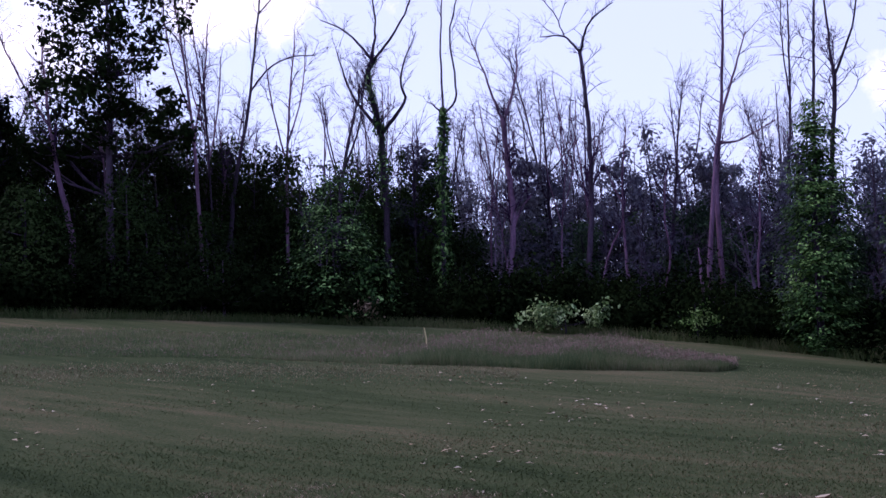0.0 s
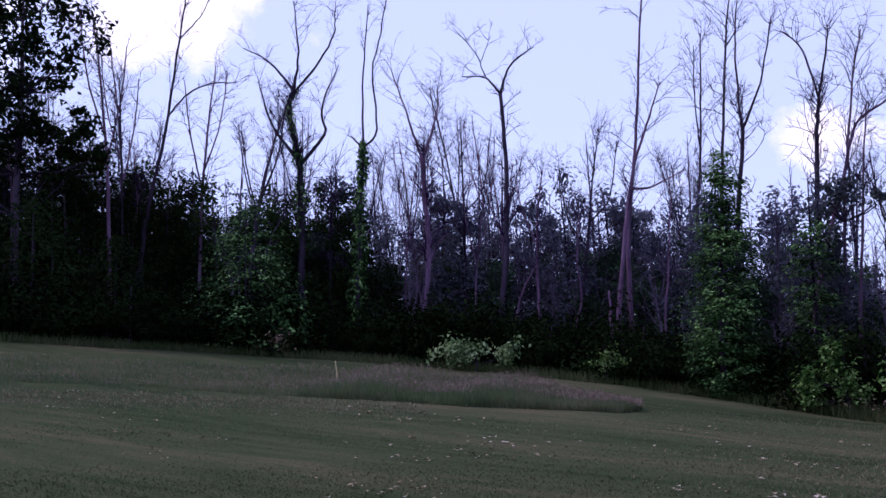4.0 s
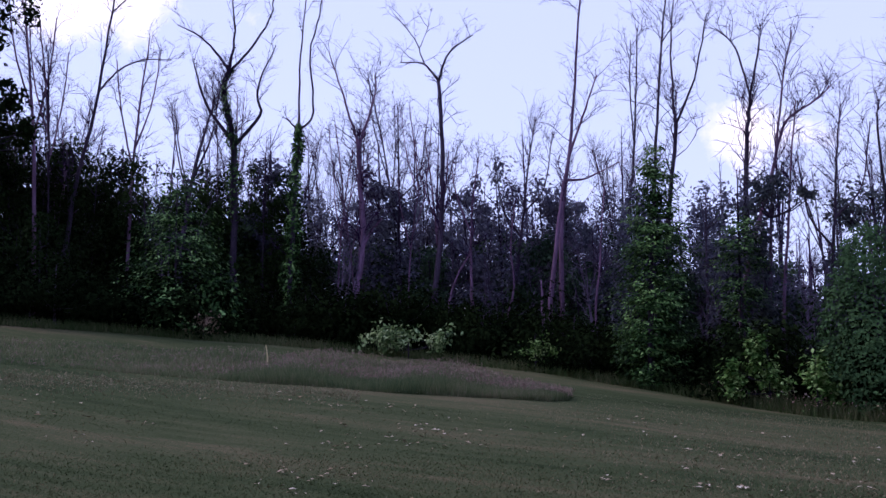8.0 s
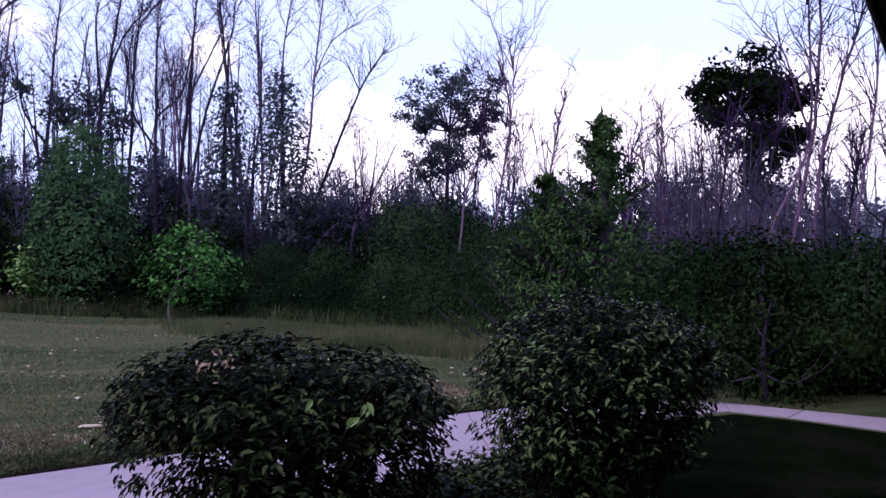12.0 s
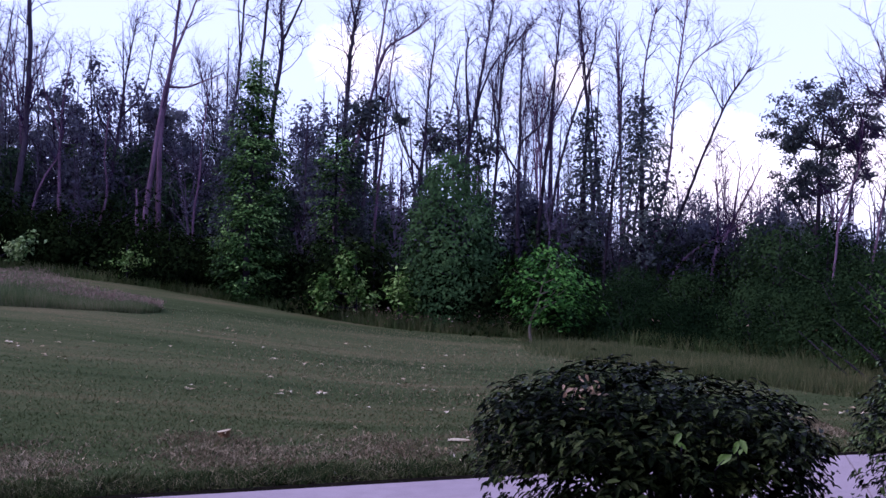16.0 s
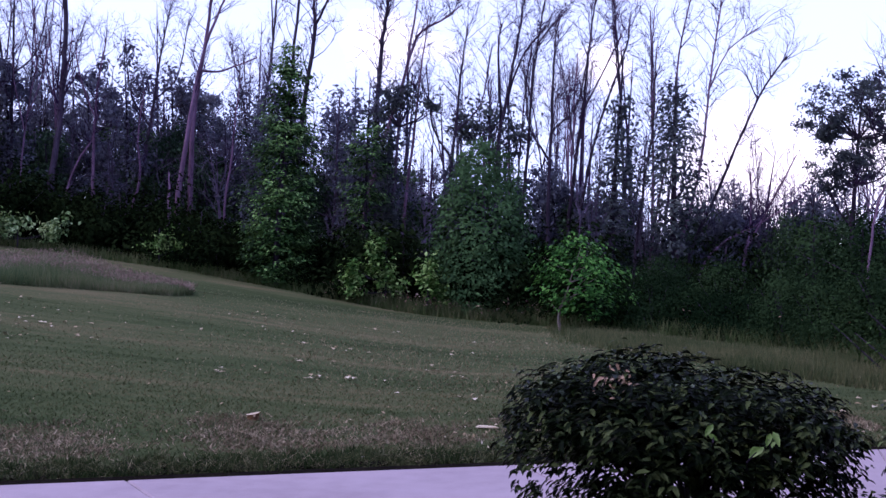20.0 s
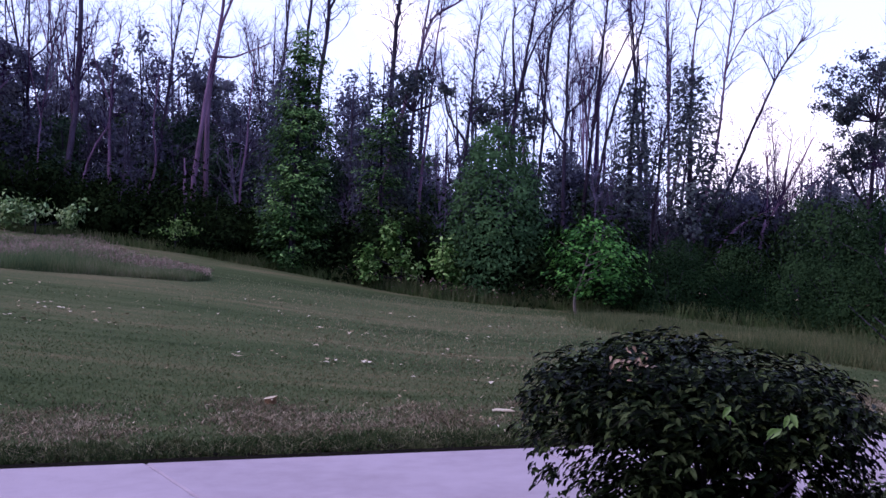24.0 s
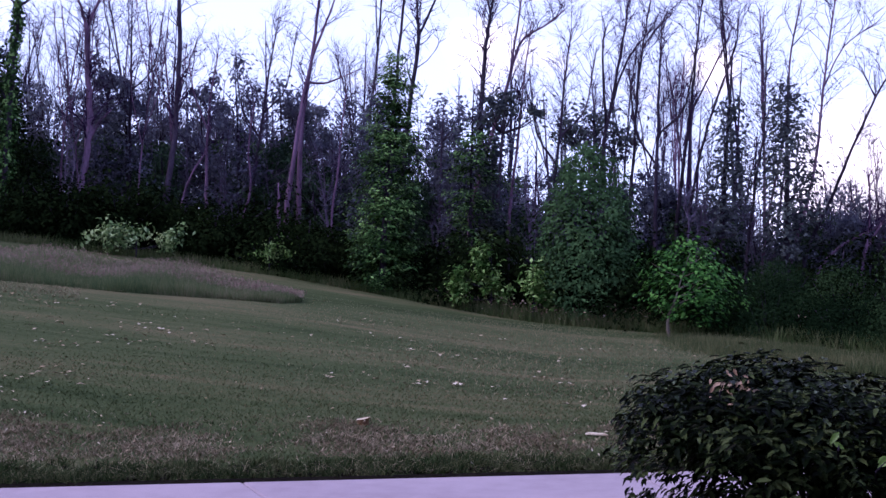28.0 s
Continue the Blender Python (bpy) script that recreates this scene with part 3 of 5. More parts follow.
def profile_crown(root, name, profile, sprays, per, leaf, mat, seed, reach=0.2, lumps=0.16, inner=0.5, shift=(0.0, 0.0), up=0.6, loose=0.4, wide=0.55, label="", lowest=0.05, layer=0.7):
    """Foliage in many small sprays over a body of revolution: profile is (height, radius) from the foot up; shift bends the axis to the right with height."""
    g = np.random.default_rng(seed)
    zs, rs = np.array([p[0] for p in profile]), np.array([p[1] for p in profile])
    fine = np.linspace(zs[0], zs[-1], 200)
    load = np.interp(fine, zs, rs) + 0.2
    z = np.interp(g.uniform(0, 1, sprays), np.cumsum(load) / load.sum(), fine)
    th = g.uniform(0, 2 * np.pi, sprays)
    swell = 1 + lumps * (np.sin(3 * th + 2.1 * z + seed) + np.sin(5 * th - 3.3 * z + 2 * seed) * 0.7 + g.normal(0, 0.35, sprays))
    rad = np.interp(z, zs, rs) * swell * (1 - inner * g.uniform(0, 1, sprays) ** 1.6)
    axis = np.interp(z, (zs[0], zs[-1]), shift)
    c = np.stack([axis + np.cos(th) * rad, np.sin(th) * rad, z], 1)
    o = np.stack([np.cos(th), np.sin(th), 0 * th + 0.25], 1)
    c, o = np.repeat(c, per, 0), np.repeat(o, per, 0)
    c = c + g.normal(0, reach * 0.5, c.shape) * (1, 1, layer) + o * (g.uniform(-0.3, 0.5, (len(c), 1)) * reach)
    keep = c[:, 2] > lowest
    return leaf_mesh(name, c[keep], o[keep], leaf, mat, root, g, label, up=up, loose=loose, wide=wide)


def clad_tree(name, az, r, trunk, girth, crowns, mat, label, seed, limbs=7, bark=BARK, category="tree", **more):
    """A trunk, some limbs and one or more foliage bodies (profile, sprays, leaves in a spray, leaf length, shift)."""
    rng = random.Random(seed)
    root = thing(name, az, r, label, category)
    path = smooth_path([Vector((a, 0, h)) for a, h in trunk], 4, rng, girth * 0.2)
    n = len(path) - 1
    V, F = [], []
    tube(V, F, path, [girth * (1 - 0.82 * k / n) for k in range(n + 1)], 8)
    link_mesh("trunk", V, F, bark, root, smooth=True)
    prof = crowns[0][0]
    for k in range(limbs):
        z = prof[0][0] + (prof[-1][0] - prof[0][0]) * (k + 0.4) / limbs * 0.85
        c, q = rng.uniform(0, 2 * math.pi), float(np.interp(z, [p[0] for p in prof], [p[1] for p in prof])) * 0.8
        start = min(path, key=lambda p: abs(p.z - z * 0.9))
        tip = start + Vector((math.cos(c) * q, math.sin(c) * q, 0.35 * q + 0.1))
        V, F = [], []
        tube(V, F, [start, start.lerp(tip, 0.5) + Vector((0, 0, -0.06 * q)), tip], [girth * 0.3, girth * 0.2, girth * 0.06], 5)
        link_mesh("limb", V, F, bark, root, smooth=True)
    for k, (profile, sprays, per, leaf, shift) in enumerate(crowns):
        profile_crown(root, "crown", profile, sprays, per, leaf, mat, seed * 7 + k, shift=shift, **more)
    return root


def spread(ob, places, seed, low=0.85, high=1.2):
    """Copies of a thing at (az, r) places, turned and scaled a little."""
    rng = random.Random(seed)
    for az, r in places:
        x, y = polar(az, r)
        s = rng.uniform(low, high)
        copy_thing(ob, pose(x, y, ground(x, y) - 0.08, 0, 0, rng.uniform(0, 360)) @ Matrix.Diagonal((s * rng.uniform(0.85, 1.15), s * rng.uniform(0.85, 1.15), s, 1)))


# the tall bare trees, from the hill on the left round to the right
bare_tree(46.0, 44.0, [[(0, 0), (0, 2.6), (0.4, 6.1), (1.1, 9.4), (1.7, 13.8), (2.2, 17.3)], [(1.3, 10.4), (2.1, 11.3), (3.1, 11.8), (4.2, 11.9)], [(1.7, 13.8), (2.6, 14.9), (3.2, 16.3)]], 0.24, 1, twigs=30)
bare_tree(37.0, 44.3, [[(0, 0), (0, 3.5), (0, 7.6), (-0.1, 9.2), (-0.5, 11.3), (-0.2, 12.1)], [(-0.2, 12.1), (-1.3, 13.5), (-2.5, 14.2)], [(-0.3, 12.0), (0, 14), (-0.2, 16.4)], [(-0.2, 12.1), (0.8, 13.3), (1.6, 14.8), (1.7, 16)], [(-0.1, 8.8), (-1.2, 10.5), (-1.8, 12.5)], [(0.3, 8.7), (1.1, 10.1), (1.0, 11.3), (1.8, 13.3)]], 0.30, 2, twigs=40,
          label="forked bare tree with ivy climbing its upper trunk", ivy=(5.5, 12.2, 0.42, 900, 0.17))
bare_tree(33.9, 42.0, [[(0, 0), (0, 2.1), (0.2, 5.6), (0.4, 9.1)], [(0.4, 9.1), (-0.1, 9.7)], [(0.4, 9.0), (1.0, 10), (0.9, 12.6), (1.3, 14.3), (1.6, 16.1)], [(0.4, 9.2), (0.5, 12.6), (0.8, 15.9)]], 0.24, 3, twigs=14, twig_len=1.1,
          label="ivy-clad dead tree with a crooked bare top", ivy=(0.8, 9.4, 0.55, 1900, 0.17))
bare_tree(30.1, 42.2, [[(0, 0), (0, 2.4), (0.3, 4.9), (0.2, 7.3), (0.1, 9.1)], [(0.1, 9.1), (-0.4, 10.7), (-1.1, 13)], [(0.1, 8.8), (0.8, 10.8), (0.9, 12)], [(0.3, 4.6), (0.7, 5.2), (1.1, 5.7)]], 0.30, 4, PALE_BARK, "pale-barked dead tree with thin upper branches", twigs=30)
bare_tree(25.6, 41.2, [[(0, 0), (0, 2.6), (0.3, 5.4), (0.4, 8.3), (0.3, 11.8)], [(0.3, 11.8), (-0.3, 12.5), (-1.3, 12.6)], [(-0.2, 12.5), (-0.7, 13.6), (-1.5, 14.6)], [(-0.3, 13.1), (0, 14.4)], [(0.4, 11.9), (0.8, 13), (1.8, 13.7)]], 0.26, 5, BARK, "tall dead tree with a spreading forked top", twigs=30, twig_len=1.3)
bare_tree(18.4, 38.4, [[(0, 0), (0, 2.8), (0.1, 5.8), (0.4, 7.9), (0.7, 10.5), (1.1, 14.5), (1.3, 16.5)], [(-0.4, 0), (-0.4, 2.8), (0, 5.8), (0.4, 7.9), (1.0, 9.6), (1.6, 11.2)], [(0.3, 7.3), (1.1, 7.5), (2.4, 8.1)]], 0.22, 6, PALE_BARK, "twin-stemmed pale dead tree", twigs=30)
bare_tree(14.5, 40.8, [[(0, 0), (0, 5.9), (0.4, 9.7), (0.7, 14.5)], [(0.4, 9.9), (0.3, 11.9), (0.4, 14)]], 0.17, 7, twigs=26)
bare_tree(13.2, 39.3, [[(0, 0), (0, 5.1), (0.3, 9.4), (0.7, 13.5), (1.0, 15.7)], [(0.7, 13.2), (1.3, 14.3)]], 0.18, 8, twigs=18)
bare_tree(12.4, 39.0, [[(0, 0), (0, 5.1), (0.5, 9.7), (0.5, 10.8)], [(0.5, 10.7), (0.5, 13.4), (0.7, 15.1)], [(0.5, 10), (1.3, 11.8), (1.9, 14.3)]], 0.20, 9, twigs=26)
bare_tree(54.3, 42.0, [[(0, 0), (0, 3.4), (-0.5, 6.1), (-0.8, 8.9), (-1.0, 11.5)], [(-0.5, 7.7), (-1.8, 9.7), (-3, 12.5)]], 0.30, 10, PALE_BARK, "pale leaning trunk beside a leafy tree", twigs=26)
bare_tree(8.6, 36.0, [[(0, 0), (0, 3.1), (0.5, 5.2), (1.3, 7.9), (1.8, 9.5), (2.8, 10.2), (3.4, 10.7)], [(1.4, 8.2), (1.8, 10.9), (2.2, 12.7)]], 0.18, 11, PALE_BARK, "pale leaning bare tree", twigs=34)
bare_tree(8.1, 37.2, [[(0, 0), (0, 6.2), (0.2, 9.3), (0.4, 10.9)], [(0.4, 10.8), (0, 12.7), (-0.6, 13.5)], [(0.4, 10.8), (0.8, 12.8), (0.9, 13.6)]], 0.20, 12, twigs=30)
bare_tree(6.4, 36.0, [[(0, 0), (0, 3), (0.3, 6), (0.5, 8), (0.8, 10.4)]], 0.13, 13, PALE_BARK, "slender pale bare tree", twigs=16, twig_len=1.2)
bare_tree(-0.3, 36.0, [[(0, 0), (0, 2.9), (0.2, 5.6), (0.4, 8.6), (0.8, 11.3)], [(0.3, 7.2), (0.5, 9.5), (1.6, 10.9)]], 0.15, 14, twigs=30)
bare_tree(1.1, 36.0, [[(0, 0), (0, 5.5), (0.4, 8), (0.7, 9.8), (1, 11.7)], [(-0.1, 7), (0, 9.4), (0.1, 10.4)], [(0.3, 7.8), (0.9, 9.2), (1.8, 10.3)]], 0.17, 15, twigs=34)
bare_tree(-3.0, 36.0, [[(0, 0), (0, 3.2), (0.2, 5.2), (0.5, 7.6), (0.7, 9.7), (0.9, 11.3)], [(0.5, 7.3), (1.4, 9.1), (1.8, 9.9)]], 0.16, 16, twigs=30)
bare_tree(-3.6, 36.0, [[(0, 0), (0, 3.2), (0.3, 5.2), (0.8, 7.2), (1.6, 9.5), (1.7, 10.5)]], 0.13, 17, twigs=18)
bare_tree(-8.9, 36.0, [[(0, 0), (0, 1.8), (0.5, 3.7), (0.9, 5.7), (1.2, 8.5), (1.6, 11.5)], [(1.2, 8.1), (1.8, 9.3), (2.8, 10)]], 0.15, 18, PALE_BARK, "pale leaning bare tree", twigs=30)
bare_tree(-9.7, 36.0, [[(0, 0), (0, 2.1), (0.9, 4.3), (1.7, 6.3), (2.4, 7.8), (3.2, 9)], [(2.3, 7.6), (1.8, 8.6)]], 0.14, 19, BARK, "bare tree leaning out of the woods", twigs=26)
bare_tree(-7.5, 36.0, [[(0, 0), (0, 1.7), (0.3, 4), (0.8, 6.7), (1, 9.3), (1.4, 11.3)]], 0.11, 20, PALE_BARK, "slender pale bare tree", twigs=18)
bare_tree(-6.7, 36.0, [[(0, 0), (0, 1.8), (0.3, 4.6), (0.6, 6.7), (0.7, 9.3)]], 0.12, 21, twigs=16)
bare_tree(-18.9, 23.0, [[(0.0, 0), (0.0, 1.76), (0.19, 3.03), (0.51, 3.93), (0.64, 5.01)]], 0.055, 22, PALE_BARK, "slender pale bare tree", twigs=14)
bare_tree(-20.7, 23.0, [[(0.0, 0), (0.0, 1.5), (0.26, 3.16), (0.51, 4.69), (0.26, 5.91)], [(0.32, 3.93), (0.57, 5.08), (0.57, 6.04)]], 0.060, 23, PALE_BARK, "slender pale bare tree", twigs=22)
bare_tree(-21.6, 22.0, [[(0.0, 0), (0.0, 0.89), (0.06, 2.6), (0.12, 4.49)]], 0.039, 24, PALE_BARK, "slender pale bare tree", twigs=10, twig_len=1.0)
bare_tree(-36.6, 19.0, [[(0.0, 0), (0.26, 1.87), (0.58, 3.4), (0.74, 4.88), (0.79, 6.3)], [(0.58, 3.29), (0.26, 4.61), (0.05, 5.35)]], 0.075, 25, PALE_BARK, "tall bare tree above dark shrubs", twigs=16)
bare_tree(-37.7, 19.0, [[(0.0, 0), (0.21, 1.87), (0.42, 3.35), (0.79, 4.67), (1.11, 5.62)]], 0.07, 26, PALE_BARK, "tall bare tree above dark shrubs", twigs=12)
bare_tree(-40.0, 19.0, [[(0.0, 0), (0.16, 2.03), (0.48, 3.82), (0.58, 5.25)]], 0.055, 27, PALE_BARK, twigs=10)
bare_tree(-36.1, 19.0, [[(0.0, 0), (0.0, 1.71), (0.69, 3.4), (0.74, 5.3), (0.74, 6.09)]], 0.055, 28, PALE_BARK, twigs=10)
bare_tree(-28.1, 20.0, [[(0.0, 0), (0.11, 2.06), (0.22, 3.56)], [(0.11, 0.78), (0.28, 1.22), (0.56, 1.89)]], 0.040, 29, PALE_BARK, "slender pale bare tree", twigs=14)

bare_tree(23.5, 40.8, [[(0, 0), (0, 2.4), (0, 4.6), (0.1, 6.5), (0.4, 8.5)], [(0, 5.4), (-0.5, 6.8), (-0.7, 8)]], 0.16, 101, PALE_BARK, "slender pale bare tree", twigs=16)
bare_tree(21.5, 40.3, [[(0, 0), (0, 1.8), (0.3, 3.3), (0.2, 4.8), (0.4, 6.6)]], 0.12, 102, PALE_BARK, "crooked slender bare tree", twigs=10)
bare_tree(16.5, 38.6, [[(0, 0), (0, 2.5), (0.2, 4.2), (0.3, 5.5), (0.5, 7.5)]], 0.10, 103, PALE_BARK, "slender pale bare tree", twigs=10)
bare_tree(25.0, 40.6, [[(0, 0), (0.1, 2.2), (0.5, 3.5), (1.0, 4.4), (1.2, 5.4)]], 0.10, 104, PALE_BARK, "crooked slender bare tree", twigs=6)
bare_tree(19.5, 36.8, [[(0, 0), (0, 2.1), (-0.02, 3.4)]], 0.19, 105, PALE_BARK, "pale broken tree stump standing tall", twigs=0)
bare_tree(-10.1, 36.0, [[(0, 0), (0.1, 1.5), (0.8, 2.5), (2, 3.2), (3.3, 4)]], 0.12, 106, PALE_BARK, "pale fallen trunk leaning through the woods", twigs=8)
bare_tree(-12.6, 36.0, [[(0, 0), (0, 2.1), (0.4, 3), (0.9, 4), (1.7, 5.6)], [(0, 2.1), (0.2, 3.4), (0.2, 5)]], 0.12, 107, PALE_BARK, "pale leaning forked bare tree", twigs=14)

rng = random.Random(41)
for az in (27.6, 21.0, 4.0, -1.8):
    h, s = rng.uniform(10.2, 12.6) * (1.0 if az > 5 else 0.88), rng.uniform(-0.3, 1.0)
    bare_tree(az, edge_r(az) + 7.0, [[(0, 0), (0.1 * s, h * 0.35), (0.5 * s, h * 0.62), (0.8 * s, h * 0.82), (1.2 * s, h)], [(0.3 * s, h * 0.5), (0.3 * s - 0.7, h * 0.64), (0.2 * s - 0.9, h * 0.86)],
              [(0.5 * s, h * 0.6), (0.5 * s + 0.9, h * 0.72), (0.5 * s + 1.3, h * 0.93)]], 0.15, 140 + int(az * 2), BARK, "dark bare tree with forked upright limbs", twigs=34, twig_len=1.5, kids=4)

for az in (-33.2, -35.2, -38.8, -39.6, -41.3, -42.6, -23.4, -30.4):
    h, s = rng.uniform(3.6, 5.0), rng.uniform(-0.1, 0.7)
    bare_tree(az, rng.uniform(19.5, 23), [[(0, 0), (0.1 * s, h * 0.35), (0.5 * s, h * 0.62), (0.8 * s, h * 0.82), (1.2 * s, h)], [(0.3 * s, h * 0.5), (0.3 * s - 0.35, h * 0.64), (0.2 * s - 0.45, h * 0.86)]],
              0.055, 170 + int(-az * 2), BARK if az < -33 else PALE_BARK, "slender bare tree behind dark shrubs", twigs=18, twig_len=0.9, kids=3)

# thin bare trees deeper in the woods, five kinds repeated
rng = random.Random(77)
for kind in range(6):
    h = (11, 9.5, 12.5, 8.5, 10.5, 13)[kind]
    lean = rng.uniform(0.5, 1.8)
    first = bare_tree(58 - kind, 50 + kind, [[(0, 0), (0.1 * lean, h * 0.4), (0.5 * lean, h * 0.75), (lean, h)], [(0.25 * lean, h * 0.55), (0.25 * lean - 0.5, h * 0.75), (0.25 * lean - 0.7, h * 0.92)],
                      [(0.4 * lean, h * 0.65), (0.4 * lean + 0.6, h * 0.8), (0.4 * lean + 0.9, h * 0.98)]], 0.085 + 0.012 * kind, 200 + kind, (BARK, PALE_BARK)[kind % 2], "slender bare tree deep in the woods", twigs=25, twig_len=1.5, kids=4)
    spread(first, [(rng.uniform(-8, 63), rng.uniform(42, 60)) for _ in range(14)], 300 + kind, 0.75, 1.1)
    spread(first, [(rng.uniform(-44, -8), rng.uniform(42, 62)) for _ in range(4)], 330 + kind, 0.5, 0.72)

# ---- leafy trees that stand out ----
leafy_tree("broadleaf_tree", 52.4, 42.0, [(0.2, 0, 12.4, 4.0, 3.2, 3.8), (-0.2, 0, 9.0, 4.0, 3.0, 2.6), (2.2, 0, 7.6, 2.2, 1.6, 2.3), (-2.2, 0, 6.6, 2.0, 1.5, 1.4)], ([(0.1, 0), (0.1, 5), (0.2, 10), (0.2, 14.5)], 0.20), 7600, 0.27, SHADED_LEAF,
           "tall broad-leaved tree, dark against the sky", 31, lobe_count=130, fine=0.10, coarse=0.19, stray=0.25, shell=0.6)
leafy_tree("broadleaf_tree", 59.0, 44.0, [(0, 0, 8.4, 2.0, 1.7, 2.2), (0.3, 0, 6.0, 2.2, 1.8, 2.0)], ([(0, 0), (0, 5), (0.1, 10)], 0.16), 4200, 0.27, SHADED_LEAF, "dark broad-leaved tree at the edge of the hill", 30, lobe_count=50, fine=0.16, coarse=0.3, stray=0.3)
clad_tree("young_tree", 40.2, 39.6, [(0, 0), (0, 2), (0.05, 6.2)], 0.09, [([(0.3, 1.3), (1.6, 1.55), (3.0, 1.5), (4.6, 0.95), (5.8, 0.5), (6.7, 0.1)], 210, 24, 0.17, (0.0, 0.15))], IVY,
          "young broad-leaved tree with highlights put into its leaf colour", 32, reach=0.62, lumps=0.22, layer=0.3, up=1.3, loose=0.3)
for az, r, h, w in ((51.4, 40.7, 5.8, 2.1), (56.6, 40.9, 5.2, 2.2), (47.2, 42.6, 4.6, 1.7)):
    clad_tree("understorey_tree", az, r, [(0, 0), (0, h * 0.5), (0, h * 0.9)], 0.09, [([(0.3, w * 0.75), (h * 0.3, w), (h * 0.65, w * 0.85), (h * 0.9, w * 0.4), (h, 0.15)], round(330 * w), 8, 0.16, (0.0, 0.0))], LEAF, "dark leafy tree at the wood's edge on the hill", 60 + int(az), reach=0.45, lumps=0.18)
clad_tree("pale_bush", 38.0, 38.9, [(0, 0), (0, 0.8), (0, 1.7)], 0.04, [([(0.6, 0.9), (1.4, 1.1), (2.0, 0.7), (2.4, 0.2)], 90, 7, 0.2, (0.0, 0.0))], IVY, "leafy bush below a young tree, highlights in its leaf colour", 29, limbs=5, reach=0.4, lumps=0.25, category="bush")
clad_tree("vine_clad_tree", 13.65, 32.6, [(0, 0), (0.1, 3), (0.5, 7.9)], 0.13, [([(0.2, 0.7), (0.9, 1.0), (2.9, 1.02), (4.3, 0.9), (5.2, 0.66), (6.2, 0.48), (7.0, 0.36), (7.8, 0.08)], 640, 20, 0.14, (0.0, 0.45))], IVY,
          "narrow dead tree clad in green vines to its tip", 33, reach=0.36, lumps=0.12, inner=0.4, layer=0.3, up=1.3, loose=0.3)
clad_tree("vine_clad_tree", 8.6, 34.2, [(-0.1, 0), (0, 3), (0.1, 7.4)], 0.10, [([(2.0, 0.5), (3.4, 0.66), (4.6, 0.66), (5.6, 0.45), (6.3, 0.12)], 170, 20, 0.13, (-0.1, 0.1))], IVY,
          "slim snag wrapped in green vines", 28, reach=0.36, layer=0.3, up=1.3, loose=0.3)
clad_tree("dome_tree", 1.85, 29.2, [(0, 0), (0, 2.2), (0.0, 4.8)], 0.12, [([(0.3, 1.05), (1.2, 1.34), (2.4, 1.38), (3.4, 1.22), (4.3, 0.88), (4.9, 0.5), (5.2, 0.1)], 1500, 9, 0.12, (0.0, 0.0))], DOME_LEAF, "dense dome-shaped young tree", 34, reach=0.24, lumps=0.07, inner=0.35, limbs=10)
clad_tree("sapling_tree", -2.55, 25.2, [(0, 0), (-0.02, 0.5), (0.15, 1.0), (0.5, 2.1)], 0.045, [([(0.45, 0.6), (0.75, 1.12), (1.2, 1.25), (1.7, 1.05), (2.15, 0.6), (2.45, 0.12)], 210, 9, 0.135, (0.7, 0.35))], BRIGHT_LEAF,
          "small bright green tree with a thin trunk on the lawn", 35, limbs=12, bark=PINK_BARK, reach=0.27, lumps=0.2, up=1.1, loose=0.3)
clad_tree("vine_clad_tree", -5.5, 35.0, [(-0.1, 0), (0, 4), (0.3, 9.0)], 0.14, [([(2.8, 0.4), (4.3, 0.68), (5.4, 0.58), (6.4, 0.42), (7.5, 0.1)], 270, 8, 0.17, (0.0, 0.3))], HAZED_VINE, "tall snag clad in dark vines", 36, reach=0.34, lumps=0.25)
clad_tree("vine_clad_tree", -8.8, 35.0, [(-0.1, 0), (0, 4), (0.05, 8.2)], 0.15, [([(2.2, 0.55), (3.8, 0.9), (5.0, 0.95), (6.1, 0.6), (7.2, 0.62), (8.0, 0.15)], 430, 8, 0.17, (0.0, 0.0))], HAZED_VINE, "tall snag clad in dark vines", 37, reach=0.36, lumps=0.25)
leafy_tree("feathery_tree", -18.4, 35.0, [(0.2, 0, 7.2, 2.5, 1.9, 1.1), (-1.0, 0, 6.3, 1.6, 1.3, 0.9), (1.2, 0, 6.1, 1.7, 1.3, 1.0), (0, 0, 4.9, 2.1, 1.5, 1.2)], ([(-0.3, 0), (-0.2, 3), (0.1, 7.4)], 0.13), 9500, 0.13, HAZED_VINE, "open airy tree with small leaves against the sky", 38, lobe_count=120, fine=0.14, coarse=0.26, shell=0.6, stray=0.12)
leafy_tree("broadleaf_tree", -34.6, 35.0, [(-0.1, 0, 7.0, 2.2, 1.8, 1.5), (1.3, 0, 6.2, 1.7, 1.3, 1.3), (-0.9, 0, 6.3, 1.2, 1.1, 1.0), (0.6, 0, 4.2, 1.1, 0.9, 1.9), (1.7, 0, 5.0, 0.7, 0.6, 1.1), (0.3, 0, 5.9, 1.6, 1.2, 1.3)], ([(0.5, 0), (0.5, 3), (0.3, 7)], 0.2), 10500, 0.2, SHADED_LEAF, "tall tree with a heavy dark crown", 39, lobe_count=70, fine=0.18, coarse=0.32)
clad_tree("understorey_tree", -16.2, 27.0, [(0, 0), (0, 1.5), (0, 2.9)], 0.07, [([(0.4, 0.9), (1.4, 1.25), (2.3, 1.0), (2.9, 0.4)], 520, 9, 0.10, (0.0, 0.0))], HEDGE_LEAF, "small dense green tree in the thicket", 42, limbs=8, reach=0.3)
